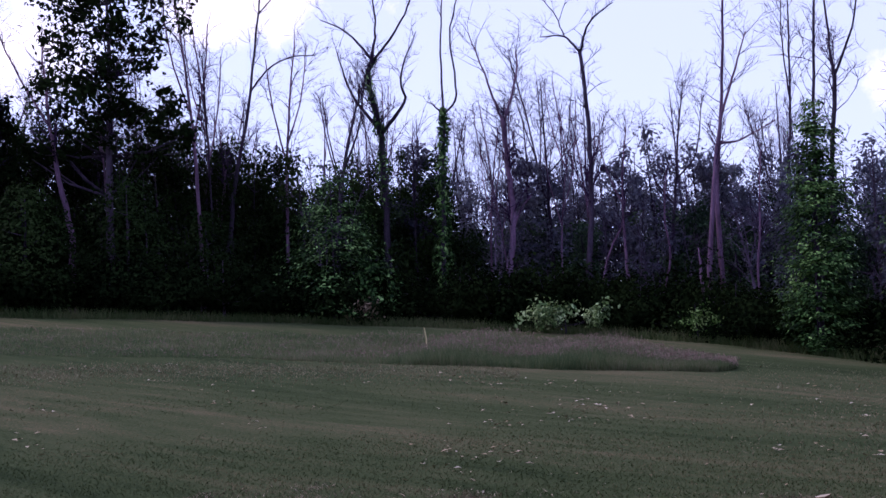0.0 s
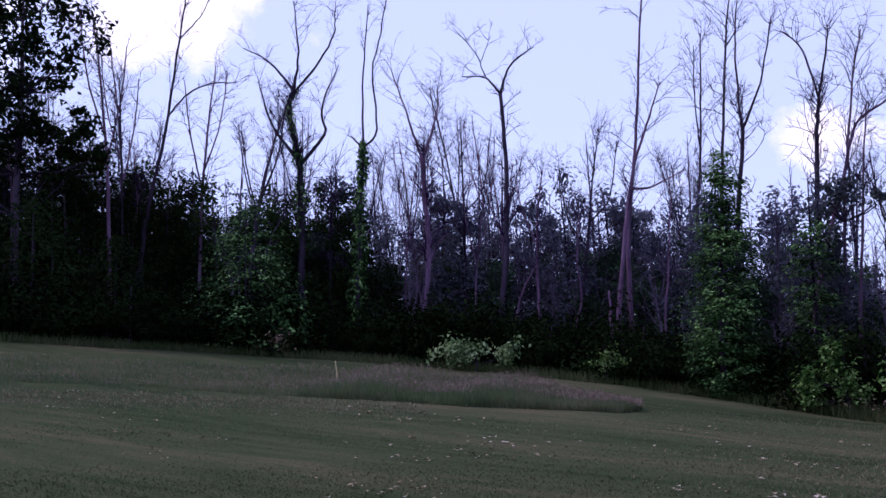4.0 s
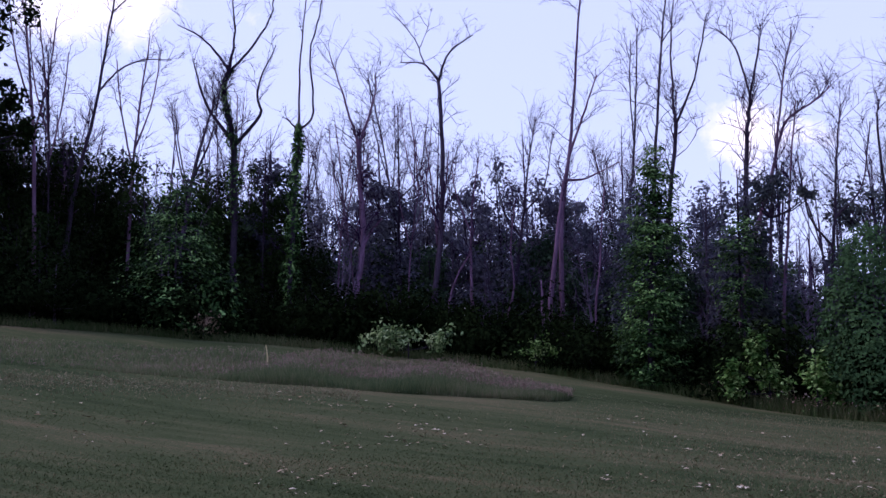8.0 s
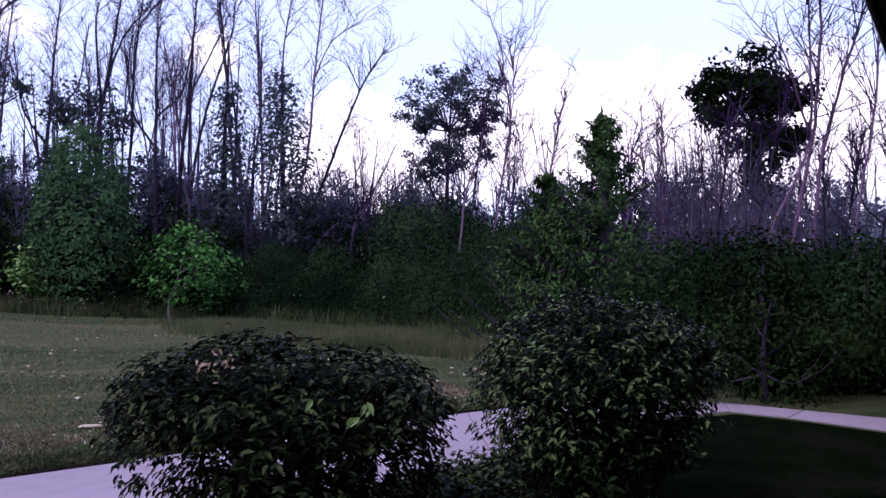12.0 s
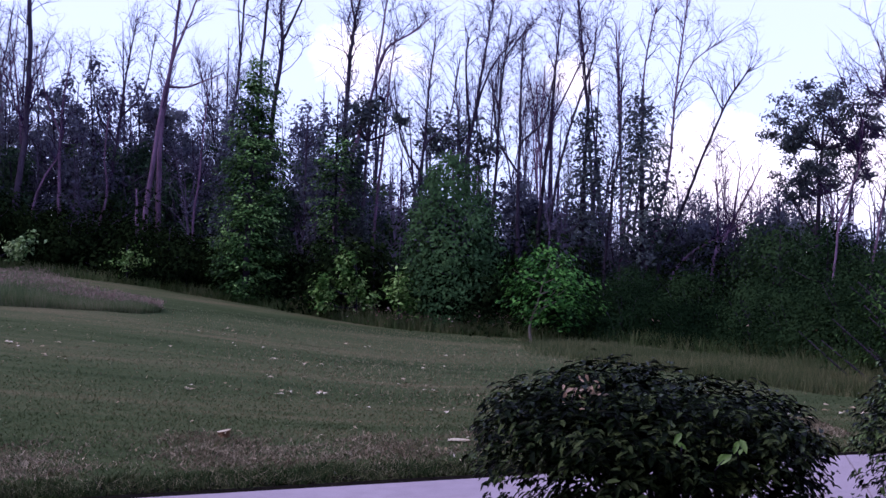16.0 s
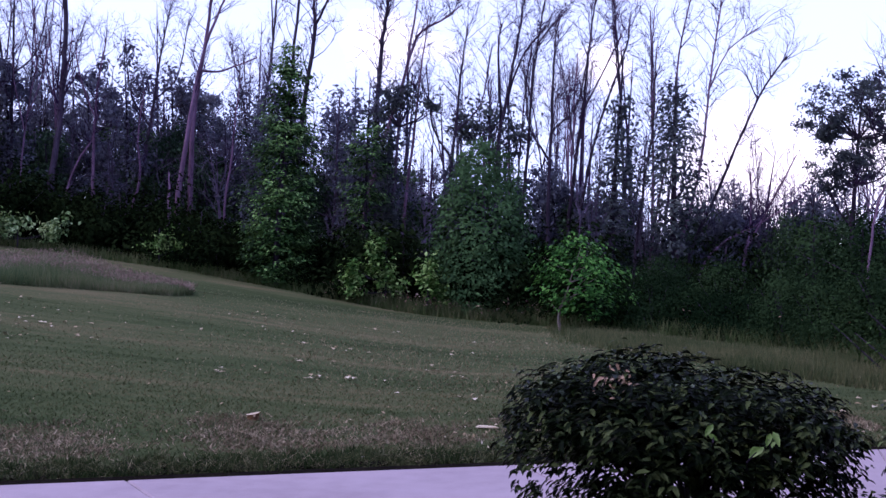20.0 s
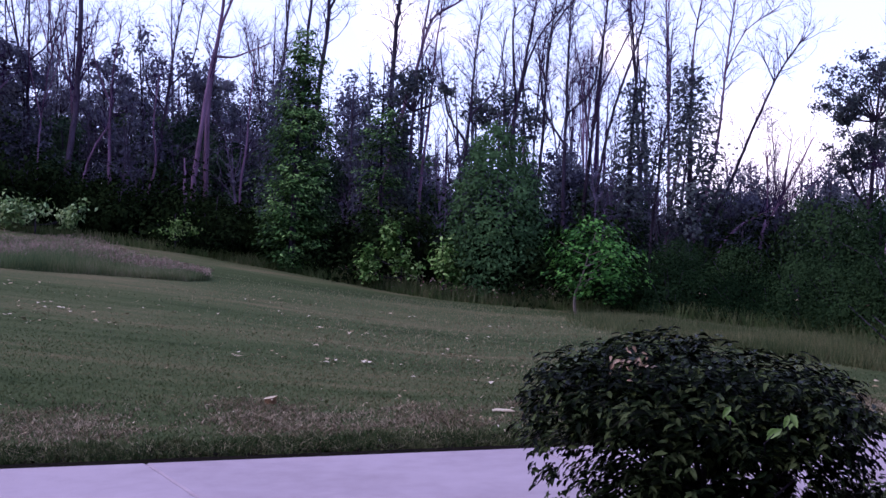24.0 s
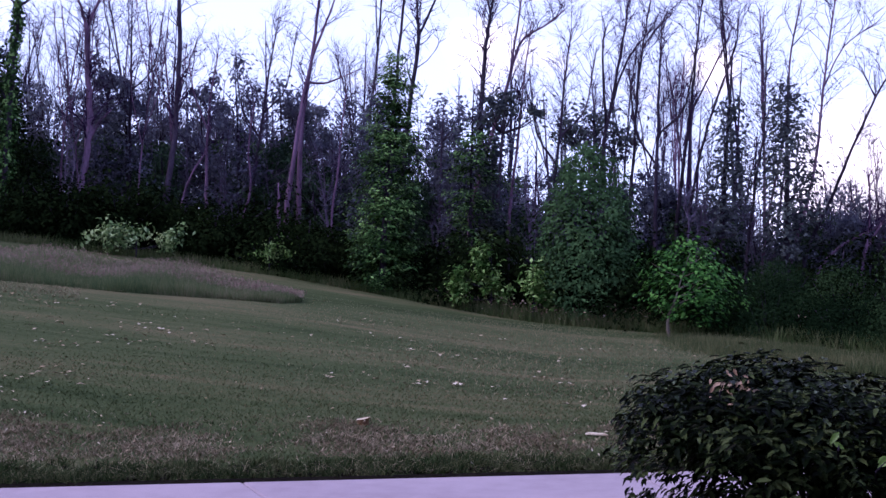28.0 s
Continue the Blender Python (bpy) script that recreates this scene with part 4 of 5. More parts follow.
clad_tree("understorey_tree", -18.6, 25.0, [(0, 0), (0, 1.5), (0, 2.8)], 0.07, [([(0.3, 0.9), (1.2, 1.2), (2.1, 0.9), (2.8, 0.3)], 520, 9, 0.10, (0.0, 0.1))], HEDGE_LEAF, "small dense green tree in the thicket", 43, limbs=8, reach=0.3)
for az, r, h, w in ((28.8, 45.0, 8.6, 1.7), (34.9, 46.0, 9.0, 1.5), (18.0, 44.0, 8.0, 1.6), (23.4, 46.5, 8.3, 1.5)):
    leafy_tree("broadleaf_tree", az, r, [(0, 0, h * 0.88, w, w * 0.8, h * 0.11), (0.6, 0, h * 0.74, w * 0.9, w * 0.7, h * 0.1), (-0.7, 0, h * 0.66, w * 0.9, w * 0.7, h * 0.1), (0, 0, h * 0.5, w, w * 0.8, h * 0.14)], ([(0.1, 0), (0, h * 0.5), (0, h * 0.9)], 0.12), 2600, 0.2, HAZED_LEAF,
               "broad-leaved tree between bare trunks, haze in its leaf colour", 300 + int(az), lobe_count=56, fine=0.18, coarse=0.34, stray=0.16)
leafy_tree("vine_clad_tree", 6.5, 35.4, [(-0.1, 0, 7.3, 1.1, 0.9, 0.9), (0.9, 0, 6.9, 0.6, 0.6, 0.5), (-0.6, 0, 5.0, 0.6, 0.6, 1.6), (-0.7, 0, 3.2, 0.7, 0.7, 1.6)], ([(-0.4, 0), (-0.4, 3), (0, 8)], 0.13), 2900, 0.16, HAZED_VINE, "leaning tree hung with dark vines", 40, lobe_count=60, fine=0.2, coarse=0.36, stray=0.3)
leafy_tree("broadleaf_tree", 1.6, 36.5, [(0, 0, 7.0, 1.6, 1.1, 0.8), (0.9, 0, 6.2, 1.0, 0.8, 0.8), (-0.9, 0, 6.5, 0.9, 0.7, 0.7)], ([(0, 0), (0, 3), (0, 7)], 0.13), 1900, 0.16, HAZED_VINE, "sparse dark-leaved tree among bare trunks", 41, lobe_count=54, fine=0.18, coarse=0.34, stray=0.3)


def spruce_tree(az, r, height, half, seed, label):
    """A conifer: a straight trunk and tiers of drooping boughs, each a bent limb with hanging needles."""
    rng, nrg = random.Random(seed), np.random.default_rng(seed)
    root = thing("spruce_tree", az, r, label, "tree")
    V, F = [], []
    tube(V, F, [Vector((0, 0, 0)), Vector((0.05, 0, height * 0.5)), Vector((0, 0, height))], [0.16, 0.1, 0.01], 8)
    link_mesh("trunk", V, F, BARK, root, smooth=True)
    C, O = [], []
    boughs = round(34 * height)
    for k in range(boughs):
        z = height * (0.06 + 0.90 * (k / boughs) ** 1.25)
        reach = half * (1 - z / height) ** 1.05 * rng.uniform(0.5, 1.45) + 0.04
        c = rng.uniform(0, 2 * math.pi)
        tip = Vector((math.cos(c) * reach, math.sin(c) * reach, z + 0.3 * reach))
        mid = Vector((math.cos(c) * reach * 0.55, math.sin(c) * reach * 0.55, z - 0.1 * reach))
        BV, BF = [], []
        tube(BV, BF, [Vector((0, 0, z)), mid, tip], [0.03, 0.02, 0.006], 4)
        link_mesh("bough", BV, BF, BARK, root)
        for _ in range(95):
            f = rng.uniform(0.1, 1)
            p = Vector((0, 0, z)).lerp(mid, f * 2) if f < 0.5 else mid.lerp(tip, f * 2 - 1)
            thin = 0.03 + 0.05 * min(1, reach)
            C.append((p.x + rng.gauss(0, thin), p.y + rng.gauss(0, thin), p.z + rng.gauss(-0.03, thin)))
            O.append((math.cos(c), math.sin(c), 0.4))
    leaf_mesh("needles", C, O, 0.10, NEEDLE, root, nrg, wide=0.3, droop=0.6)
    return root


spruce_tree(-27.2, 15.6, 3.8, 2.0, 51, "dark green spruce with drooping boughs")
spruce_tree(-24.0, 15.9, 2.9, 1.5, 52, "small green spruce beside a taller one")

# ---- the undergrowth of the wood's edge: shrubs repeated ----
rng = random.Random(5)


def shrub_row(homes, az0, az1, copies, offsets, size, count, leaf, low, high, seed, label):
    """Six shrubs, and copies of each in rows along the wood's edge."""
    made = []
    for k, az in enumerate(homes):
        w, h = size * rng.uniform(1.0, 1.4), size * rng.uniform(0.85, 1.2)
        parts = [(0, 0, h * 0.75, w, w, h * 0.85), (rng.uniform(-0.5, 0.5) * size, 0, h * 0.5, w * 1.1, w, h * 0.6)]
        made.append(leafy_tree("shrub", az, edge_r(az) + offsets[0] + 0.8, parts, ([(0, 0), (0, h * 0.6), (0.1, h * 1.2)], 0.05), count, leaf, (SHADED_LEAF, LEAF)[k % 2] if size < 1.2 else SHADED_LEAF, label, seed + k, "shrub", 12, group="woodland shrubs", loose=0.28, up=0.6, stray=0.06))
    n = len(homes) * copies
    for k, s in enumerate(made):
        places = []
        for i in range(copies):
            az = az0 + (az1 - az0) * ((i * len(homes) + k) / n) + rng.uniform(-1, 1)
            step = offsets[i % len(offsets)] + rng.uniform(-0.4, 0.7)
            step -= 0.9 * (az < -29) + 0.6 * (az < -32.5)
            if -29.6 < az < -22.6 and step < 3.0:
                continue        # the spruces stand here
            if step > 1.6 and (-29.4 < az < -22.4 and step < 7 or -22.4 < az < -17.5 and 3.5 < step < 7 or -43.0 < az < -32.5):
                continue        # room for the spruce and the pale trunks
            places.append((az, edge_r(az) + step))
        spread(s, places, seed + 40 + k, low, high)


shrub_row((50, 42, 31, 23, 17), -3, 64, 20, (1.2, 2.4, 4.2), 1.45, 2100, 0.15, 0.8, 1.35, 60, "dense dark green shrub at the wood's edge")
shrub_row((-8, -15, -24, -31, -38), -48, -2, 18, (1.0, 2.4, 4.4, 7.5), 0.9, 2400, 0.058, 0.5, 1.35, 160, "low dense dark green shrub beside the lawn")
shrub_row((-12, -19, -28, -36), -48, -8, 10, (9.0, 12.0, 15.0), 1.3, 1500, 0.12, 0.5, 1.35, 260, "dark green shrub behind the front thicket")

# ---- the dense thicket behind the rough grass strip ----
def thicket_bush(az, r, half, height, seed):
    root = thing("thicket_bush", az, r, "broad dense dark green bush behind rough grass", "bush", "thicket bushes")
    rs = random.Random(seed)
    for _ in range(6):
        c, q = rs.uniform(0, 2 * math.pi), rs.uniform(0.3, 0.8) * half
        V, F = [], []
        tube(V, F, [Vector((math.cos(c) * 0.1, math.sin(c) * 0.1, 0)), Vector((math.cos(c) * q * 0.5, math.sin(c) * q * 0.5, height * 0.45)), Vector((math.cos(c) * q, math.sin(c) * q, height * 0.8))], [0.03, 0.02, 0.008], 5)
        link_mesh("stem", V, F, BARK, root)
    profile_crown(root, "foliage", [(0.0, half * 0.85), (height * 0.35, half), (height * 0.7, half * 0.82), (height * 0.92, half * 0.42), (height, 0.1)], round(760 * half), 11, 0.062, HEDGE_LEAF, seed, reach=0.26, lumps=0.17, inner=0.45)
    return root


rng = random.Random(15)
for az in np.arange(-6.4, -22.5, -1.75):
    az = float(az) + rng.uniform(-0.4, 0.4)
    thicket_bush(az, edge_r(az) + rng.uniform(0.5, 1.3), rng.uniform(0.7, 1.1), rng.uniform(0.85, 1.75) + 0.2 * (az < -14), 600 + round(-az * 10))
for az in (-8.2, -11.6, -15.3, -18.6, -21.4):
    thicket_bush(az, edge_r(az) + 2.6, rng.uniform(0.8, 1.2), rng.uniform(1.3, 2.2), 700 + round(-az * 10))
for az in (-30.6, -32.4, -34.4, -36.6, -38.8, -41.0):
    thicket_bush(az, edge_r(az) + 0.9 + 0.5 * (az > -32), rng.uniform(0.7, 0.95), rng.uniform(1.2, 2.3), 800 + round(-az * 10))

# ---- understorey trees that make the dark wall behind ----
rng = random.Random(9)


def understorey(homes, heights, az0, az1, copies, near, deep, count, leaf, seed, low, high, label, mat=HAZED_LEAF):
    n = len(homes) * copies
    for k, az0_ in enumerate(homes):
        h = heights[k]
        parts = [(rng.uniform(-0.3, 0.3), 0, h * 0.74, 1.5, 1.4, h * 0.26), (rng.uniform(-0.5, 0.5), 0, h * 0.45, 2.1, 1.7, h * 0.26), (0, 0, h * 0.2, 1.9, 1.5, h * 0.2)]
        first = leafy_tree("understorey_tree", az0_, max(edge_r(az0_) + near, 37), parts, ([(0, 0), (0.2, h * 0.4), (0, h * 0.9)], 0.09), count, leaf, mat, label, seed + k, lobe_count=44, group="understorey trees", fine=0.2, coarse=0.36, shell=0.6, stray=0.16, loosen=0.5)
        places = []
        for i in range(copies):
            az = az0 + (az1 - az0) * ((i * len(homes) + k) / n) + rng.uniform(-1, 1)
            places.append((az, max(edge_r(az) + near, 36) + rng.uniform(0, deep)))
        spread(first, places, seed + 20 + k, low, high)


understorey((57, 50, 46), (8.6, 9.2, 8.8), 43, 64, 13, 5.5, 10, 3100, 0.17, 80, 0.9, 1.15, "dark leafy understorey tree inside the woods", SHADED_LEAF)
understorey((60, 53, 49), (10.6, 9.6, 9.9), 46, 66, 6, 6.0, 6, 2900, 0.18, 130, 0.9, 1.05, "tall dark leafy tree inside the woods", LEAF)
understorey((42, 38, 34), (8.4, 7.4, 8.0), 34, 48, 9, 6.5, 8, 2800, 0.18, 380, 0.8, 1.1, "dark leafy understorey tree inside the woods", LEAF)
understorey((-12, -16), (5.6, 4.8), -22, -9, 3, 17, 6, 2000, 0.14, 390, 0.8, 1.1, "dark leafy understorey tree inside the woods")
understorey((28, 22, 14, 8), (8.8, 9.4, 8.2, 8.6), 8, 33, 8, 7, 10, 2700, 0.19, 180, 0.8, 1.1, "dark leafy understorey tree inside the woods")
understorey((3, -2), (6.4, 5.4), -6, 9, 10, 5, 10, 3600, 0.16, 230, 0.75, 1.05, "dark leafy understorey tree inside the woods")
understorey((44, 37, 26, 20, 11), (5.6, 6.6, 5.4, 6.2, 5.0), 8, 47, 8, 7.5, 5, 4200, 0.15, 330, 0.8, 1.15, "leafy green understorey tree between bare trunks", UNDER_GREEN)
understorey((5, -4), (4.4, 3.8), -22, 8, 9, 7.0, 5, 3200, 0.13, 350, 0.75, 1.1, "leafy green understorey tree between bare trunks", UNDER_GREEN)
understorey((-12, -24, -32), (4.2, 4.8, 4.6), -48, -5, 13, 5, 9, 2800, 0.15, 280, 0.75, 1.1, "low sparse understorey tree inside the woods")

# ---- bare brush between the trunks, its colour carrying the wood's purple haze ----
rng = random.Random(19)


def brush_sapling(az, r, height, seed):
    """A clump of leafless saplings: thin crooked stems, each with its own spray of twigs."""
    rs = random.Random(seed)
    root = thing("bare_sapling", az, r, "leafless sapling clump between the trunks, purple haze in its colour", "sapling", "bare saplings")
    TV, TF = [], []
    for _ in range(4):
        V, F = [], []
        h, s = height * rs.uniform(0.6, 1.0), rs.uniform(-0.7, 0.7)
        path = smooth_path([Vector((s, rs.uniform(-0.5, 0.5), 0)), Vector((s * 1.1, 0, h * 0.35)), Vector((s * 1.4 + rs.uniform(-0.3, 0.3), 0, h * 0.7)), Vector((s * 1.7 + rs.uniform(-0.5, 0.6), 0, h))], 2, rs, 0.05)
        n = len(path) - 1
        tube(V, F, path, [0.045 - 0.037 * k / n for k in range(n + 1)], 5)
        link_mesh("stem", V, F, BRUSH, root)
        for _ in range(9):
            k = rs.randrange(1, n)
            grow(TV, TF, path[k], Vector((rs.gauss(0, 0.6), rs.gauss(0, 0.5), 0.9)), rs.uniform(0.7, 1.9), 0.014, 1, rs, kids=4)
    tagged(link_mesh("twig_spray", TV, TF, BRUSH, root), kind="stuff")
    return root


for kind in range(5):
    first = brush_sapling(40 - 9 * kind, edge_r(40 - 9 * kind) + 4.5, (6.6, 5.4, 6.0, 4.8, 5.8)[kind], 500 + kind)
    places = []
    for i in range(5):
        az = 50 - 56 * ((i * 5 + kind) / 25) + rng.uniform(-1, 1)
        places.append((az, max(edge_r(az) + 5.5, 30) + rng.uniform(0, 6)))
    spread(first, places, 520 + kind, 0.75, 1.1)
    spread(first, [(-7.5 - 16 * (i * 5 + kind) / 45 + rng.uniform(-0.6, 0.6), rng.uniform(37, 43)) for i in range(6)], 540 + kind, 0.7, 1.05)
    spread(first, [(-29.5 - 15 * (i * 5 + kind) / 40 + rng.uniform(-0.6, 0.6), rng.uniform(21, 27)) for i in range(5)], 560 + kind, 0.5, 0.85)
    spread(first, [(10 + 46 * (i * 5 + kind) / 25 + rng.uniform(-0.6, 0.6), rng.uniform(46, 54)) for i in range(5)], 580 + kind, 1.3, 1.75)

# ---- the far wood ----
nrg = np.random.default_rng(12)
fa, fr = nrg.uniform(-56, 70, 36000), nrg.uniform(54, 80, 36000)
fx, fy = -np.sin(np.radians(fa)) * fr, np.cos(np.radians(fa)) * fr
top = np.interp(fa, (-56, -36, -30, -22, -10, 0, 8, 18, 25, 33, 66), (4.4, 4.4, 4.0, 3.6, 3.8, 4.2, 5.4, 6.0, 5.4, 7.4, 9.0)) * (1 + 0.25 * np.sin(fa * 1.9 + 1) + 0.15 * np.sin(fa * 5.3))
fz = ground_np(fx, fy) + nrg.uniform(0, 1, 36000) ** 1.1 * top
far_wood = leaf_mesh("far_wood", np.stack([fx, fy, fz], 1), np.stack([-fx / fr, -fy / fr, 0 * fx], 1), 0.36, HAZED_LEAF, None, nrg, wide=0.7)
tagged(far_wood, "foliage of the deeper woods with violet haze in its colour", "foliage", kind="stuff")
V, F = [], []
rng = random.Random(13)
for _ in range(260):
    x, y = polar(rng.uniform(-52, 68), rng.uniform(55, 85))
    z = ground(x, y)
    h = rng.uniform(8, 15) * (0.6 if math.degrees(math.atan2(-x, y)) < -8 else 1.0)
    lean = rng.uniform(-0.8, 1.0)
    tube(V, F, [Vector((x, y, z)), Vector((x + 0.3 * lean, y, z + h * 0.5)), Vector((x + lean, y, z + h))], [0.12, 0.08, 0.015], 4)
    for _ in range(7):
        f = rng.uniform(0.5, 0.95)
        grow(V, F, Vector((x + lean * f, y, z + h * f)), Vector((rng.gauss(0, 0.6), rng.gauss(0, 0.6), 1)), rng.uniform(1, 2.4), 0.025, 1, rng, kids=3)
tagged(link_mesh("far_trunks", V, F, TWIG), "crowd of thin bare trunks deep in the woods", "trees", kind="stuff")

# ---- plants along the lawn's edge ----
leafy_tree("pale_bush", 27.2, 35.6, [(-0.6, 0, 0.85, 1.1, 0.6, 0.7), (1.2, 0, 0.8, 0.45, 0.5, 0.75)], ([(0, 0), (0, 0.5), (0, 0.9)], 0.03), 900, 0.17, PALE_LEAF, "pale silvery-leaved bush at the lawn's edge", 90, "bush", 16)
leafy_tree("pale_bush", 7.4, 29.6, [(-0.3, 0, 1.5, 0.5, 0.45, 0.75), (-0.8, 0, 0.9, 0.5, 0.4, 0.7), (0.1, 0, 0.8, 0.5, 0.4, 0.6)], ([(0, 0), (0, 0.8), (0, 2)], 0.03), 1300, 0.16, SPRING_LEAF, "light green sapling bush at the lawn's edge", 91, "bush", 26, fine=0.25, coarse=0.4, up=1.3, loose=0.3)
leafy_tree("pale_bush", 5.0, 28.8, [(0, 0, 1.15, 0.4, 0.4, 0.65), (0.3, 0, 0.7, 0.45, 0.4, 0.5)], ([(0, 0), (0, 0.8), (0, 1.6)], 0.03), 900, 0.16, SPRING_LEAF, "light green sapling bush at the lawn's edge", 92, "bush", 18, fine=0.25, coarse=0.4, up=1.3, loose=0.3)
leafy_tree("pale_bush", 20.0, 34.6, [(0, 0, 1.0, 0.6, 0.4, 0.6), (0.5, 0, 0.7, 0.4, 0.4, 0.5)], ([(0, 0), (0, 0.6), (0, 1.3)], 0.03), 420, 0.13, SPRING_LEAF, "light green bush below the pale trunks", 94, "bush", 16, fine=0.25, coarse=0.4)
leafy_tree("dry_bush", 38.6, 38.3, [(0, 0, 0.5, 0.8, 0.5, 0.5)], ([(0, 0), (0, 0.4), (0, 0.8)], 0.03), 300, 0.16, DRY_BLOOM, "brownish dry bush at the lawn's edge", 93, "bush", 8)


def clipped_bush(az, r, half_w, height, mat_label, seed, count, leaf, mat, thin, tuck, tilt, flat):
    """A rounded garden shrub: branching stems and a dense skin of leaves over several inner layers."""
    rng, nrg = random.Random(seed), np.random.default_rng(seed)
    root = thing("garden_shrub", az, r, mat_label, "shrub", sink=0.02)
    for _ in range(26):
        V, F = [], []
        c, q = rng.uniform(0, 2 * math.pi), rng.uniform(0.15, 0.75)
        tip = Vector((math.cos(c) * half_w * q, math.sin(c) * half_w * q, height * rng.uniform(0.5, 0.85)))
        tube(V, F, [Vector((math.cos(c) * 0.08, math.sin(c) * 0.08, 0)), tip * 0.5 + Vector((0, 0, 0.05)), tip], [0.018, 0.012, 0.004], 5)
        link_mesh("stem", V, F, BARK, root)
    tips = count // 9
    d = nrg.normal(0, 1, (tips, 3))
    d /= np.linalg.norm(d, axis=1, keepdims=True)
    lump = 1 + 0.03 * np.sin(d[:, 0] * 7 + seed) + 0.03 * np.sin(d[:, 1] * 8 + 2 * seed) + 0.03 * np.sin(d[:, 2] * 9 + d[:, 0] * 5) + nrg.normal(0, 0.05, tips)
    slim = 1 - tuck * np.clip(-d[:, 2], 0, 1) ** 0.8
    depth = 1 - 0.55 * nrg.uniform(0, 1, tips) ** 1.7
    squash = np.sign(d[:, 2]) * np.abs(d[:, 2]) ** flat
    c = np.stack([d[:, 0] * half_w * slim, d[:, 1] * half_w * slim, squash * height * 0.47], 1) * (lump * depth)[:, None] + (0, 0, height * 0.52)
    c[:, 2] *= 1 - tilt * np.clip(c[:, 0] / half_w, -0.4, 1)
    c[:, 0] -= tilt * 1.1 * c[:, 2]
    keep = (c[:, 2] > 0.05) & (nrg.uniform(0, 1, tips) < 2.3 * (c[:, 2] / height - thin))
    c, d = np.repeat(c[keep], 9, 0), np.repeat(d[keep], 9, 0)
    way = nrg.normal(0, 1, c.shape)
    way -= d * (way * d).sum(1, keepdims=True)
    way = way / np.linalg.norm(way, axis=1, keepdims=True) + d * nrg.uniform(0.2, 0.9, (len(d), 1))
    c = c + way * leaf * 0.45 + nrg.normal(0, leaf * 0.35, c.shape)
    leaf_mesh("foliage", c, d, leaf, mat, root, nrg, up=1.5, loose=0.34, droop=0.4, wide=0.38, ways=way, oval=True)
    return root


shrub_wide = clipped_bush(-10.1, 5.0, 0.795, 1.07, "wide rounded dark green garden shrub with faded blooms", 3, 34000, 0.056, SHADED_SHRUB_LEAF, 0.14, 0.26, 0.08, 0.52)
shrub_round = clipped_bush(-27.0, 5.5, 0.625, 1.24, "rounded clipped dark green garden shrub", 8, 36000, 0.046, LIT_SHRUB_LEAF, 0.0, 0.72, 0.0, 0.68)

# ---- grasses ----
def blades(name, n, place, low, high, wide, mat, label, seed, bend=0.35, category="grass", shape=None):
    """Single grass blades at the places that place(rng, n) gives."""
    g = np.random.default_rng(seed)
    x, y = place(g, n)
    k = len(x)
    z = ground_np(x, y)
    h = g.uniform(low, high, k) * (shape(x, y) if shape else 1)
    t = g.uniform(0, 2 * np.pi, k)
    s = np.stack([np.cos(t), np.sin(t), 0 * t], 1) * (wide * g.uniform(0.6, 1.3, k))[:, None]
    b = np.stack([x, y, z - 0.005], 1)
    lean = g.normal(0, bend, (k, 2)) * h[:, None]
    tip = b + np.stack([lean[:, 0], lean[:, 1], h], 1)
    v = np.stack([b - s, b + s, tip], 1).reshape(-1, 3)
    me = bpy.data.meshes.new(name)
    me.vertices.add(3 * k)
    me.vertices.foreach_set("co", v.ravel())
    me.loops.add(3 * k)
    me.loops.foreach_set("vertex_index", np.arange(3 * k, dtype=np.int32))
    me.polygons.add(k)
    me.polygons.foreach_set("loop_start", np.arange(0, 3 * k, 3, dtype=np.int32))
    me.update(calc_edges=True)
    me.materials.append(mat)
    return tagged(new(name, me), label, category, kind="stuff"), tip


FAR_X, FAR_Y = zip(*FAR_EDGE)


def on_lawn(r0, r1, az0, az1):
    def place(g, n):
        az, r = np.radians(g.uniform(az0, az1, n)), r0 + (r1 - r0) * g.beta(1.4, 1.9, n)
        x, y = -np.sin(az) * r, np.cos(az) * r
        keep = (y > np.interp(x, FAR_X, FAR_Y) + 0.10) & (r < np.interp(np.degrees(az), EDGE_AZ, EDGE_R) + 0.2)
        return x[keep], y[keep]
    return place


blades("lawn_grass", 110000, on_lawn(5.0, 14, -28, 60), 0.010, 0.038, 0.007, GRASS, "short mown grass blades beside the walk", 21, 0.7)
blades("lawn_grass_beyond", 45000, on_lawn(10, 22, -28, 62), 0.010, 0.026, 0.010, GRASS, "short mown grass blades up the lawn", 22, 0.8)

MOWN_AZ, MOWN_R = (17.8, 19.3, 21.0, 28.2, 35.5, 46.5, 58.0, 66.0), (24.6, 23.1, 23.0, 22.6, 23.0, 24.4, 25.2, 25.6)


def uncut(g, n):
    """Behind the mower's line, thickest right at its edge."""
    a = 18.2 + 46 * g.uniform(0, 1, n) ** 1.15
    back = np.interp(a, (18.2, 21, 26), (1.2, 4.0, 8.2))
    r = np.interp(a, MOWN_AZ, MOWN_R) + back * g.uniform(0, 1, n) ** 1.35
    return -np.sin(np.radians(a)) * r, np.cos(np.radians(a)) * r


def uncut_height(x, y):
    a = np.degrees(np.arctan2(-x, y))
    return np.interp(a, (18.2, 20.5, 33, 38, 46, 60), (0.45, 1.0, 1.0, 0.5, 0.3, 0.25)) * (0.75 + 0.25 * np.sin(x * 1.7 + y * 0.6))


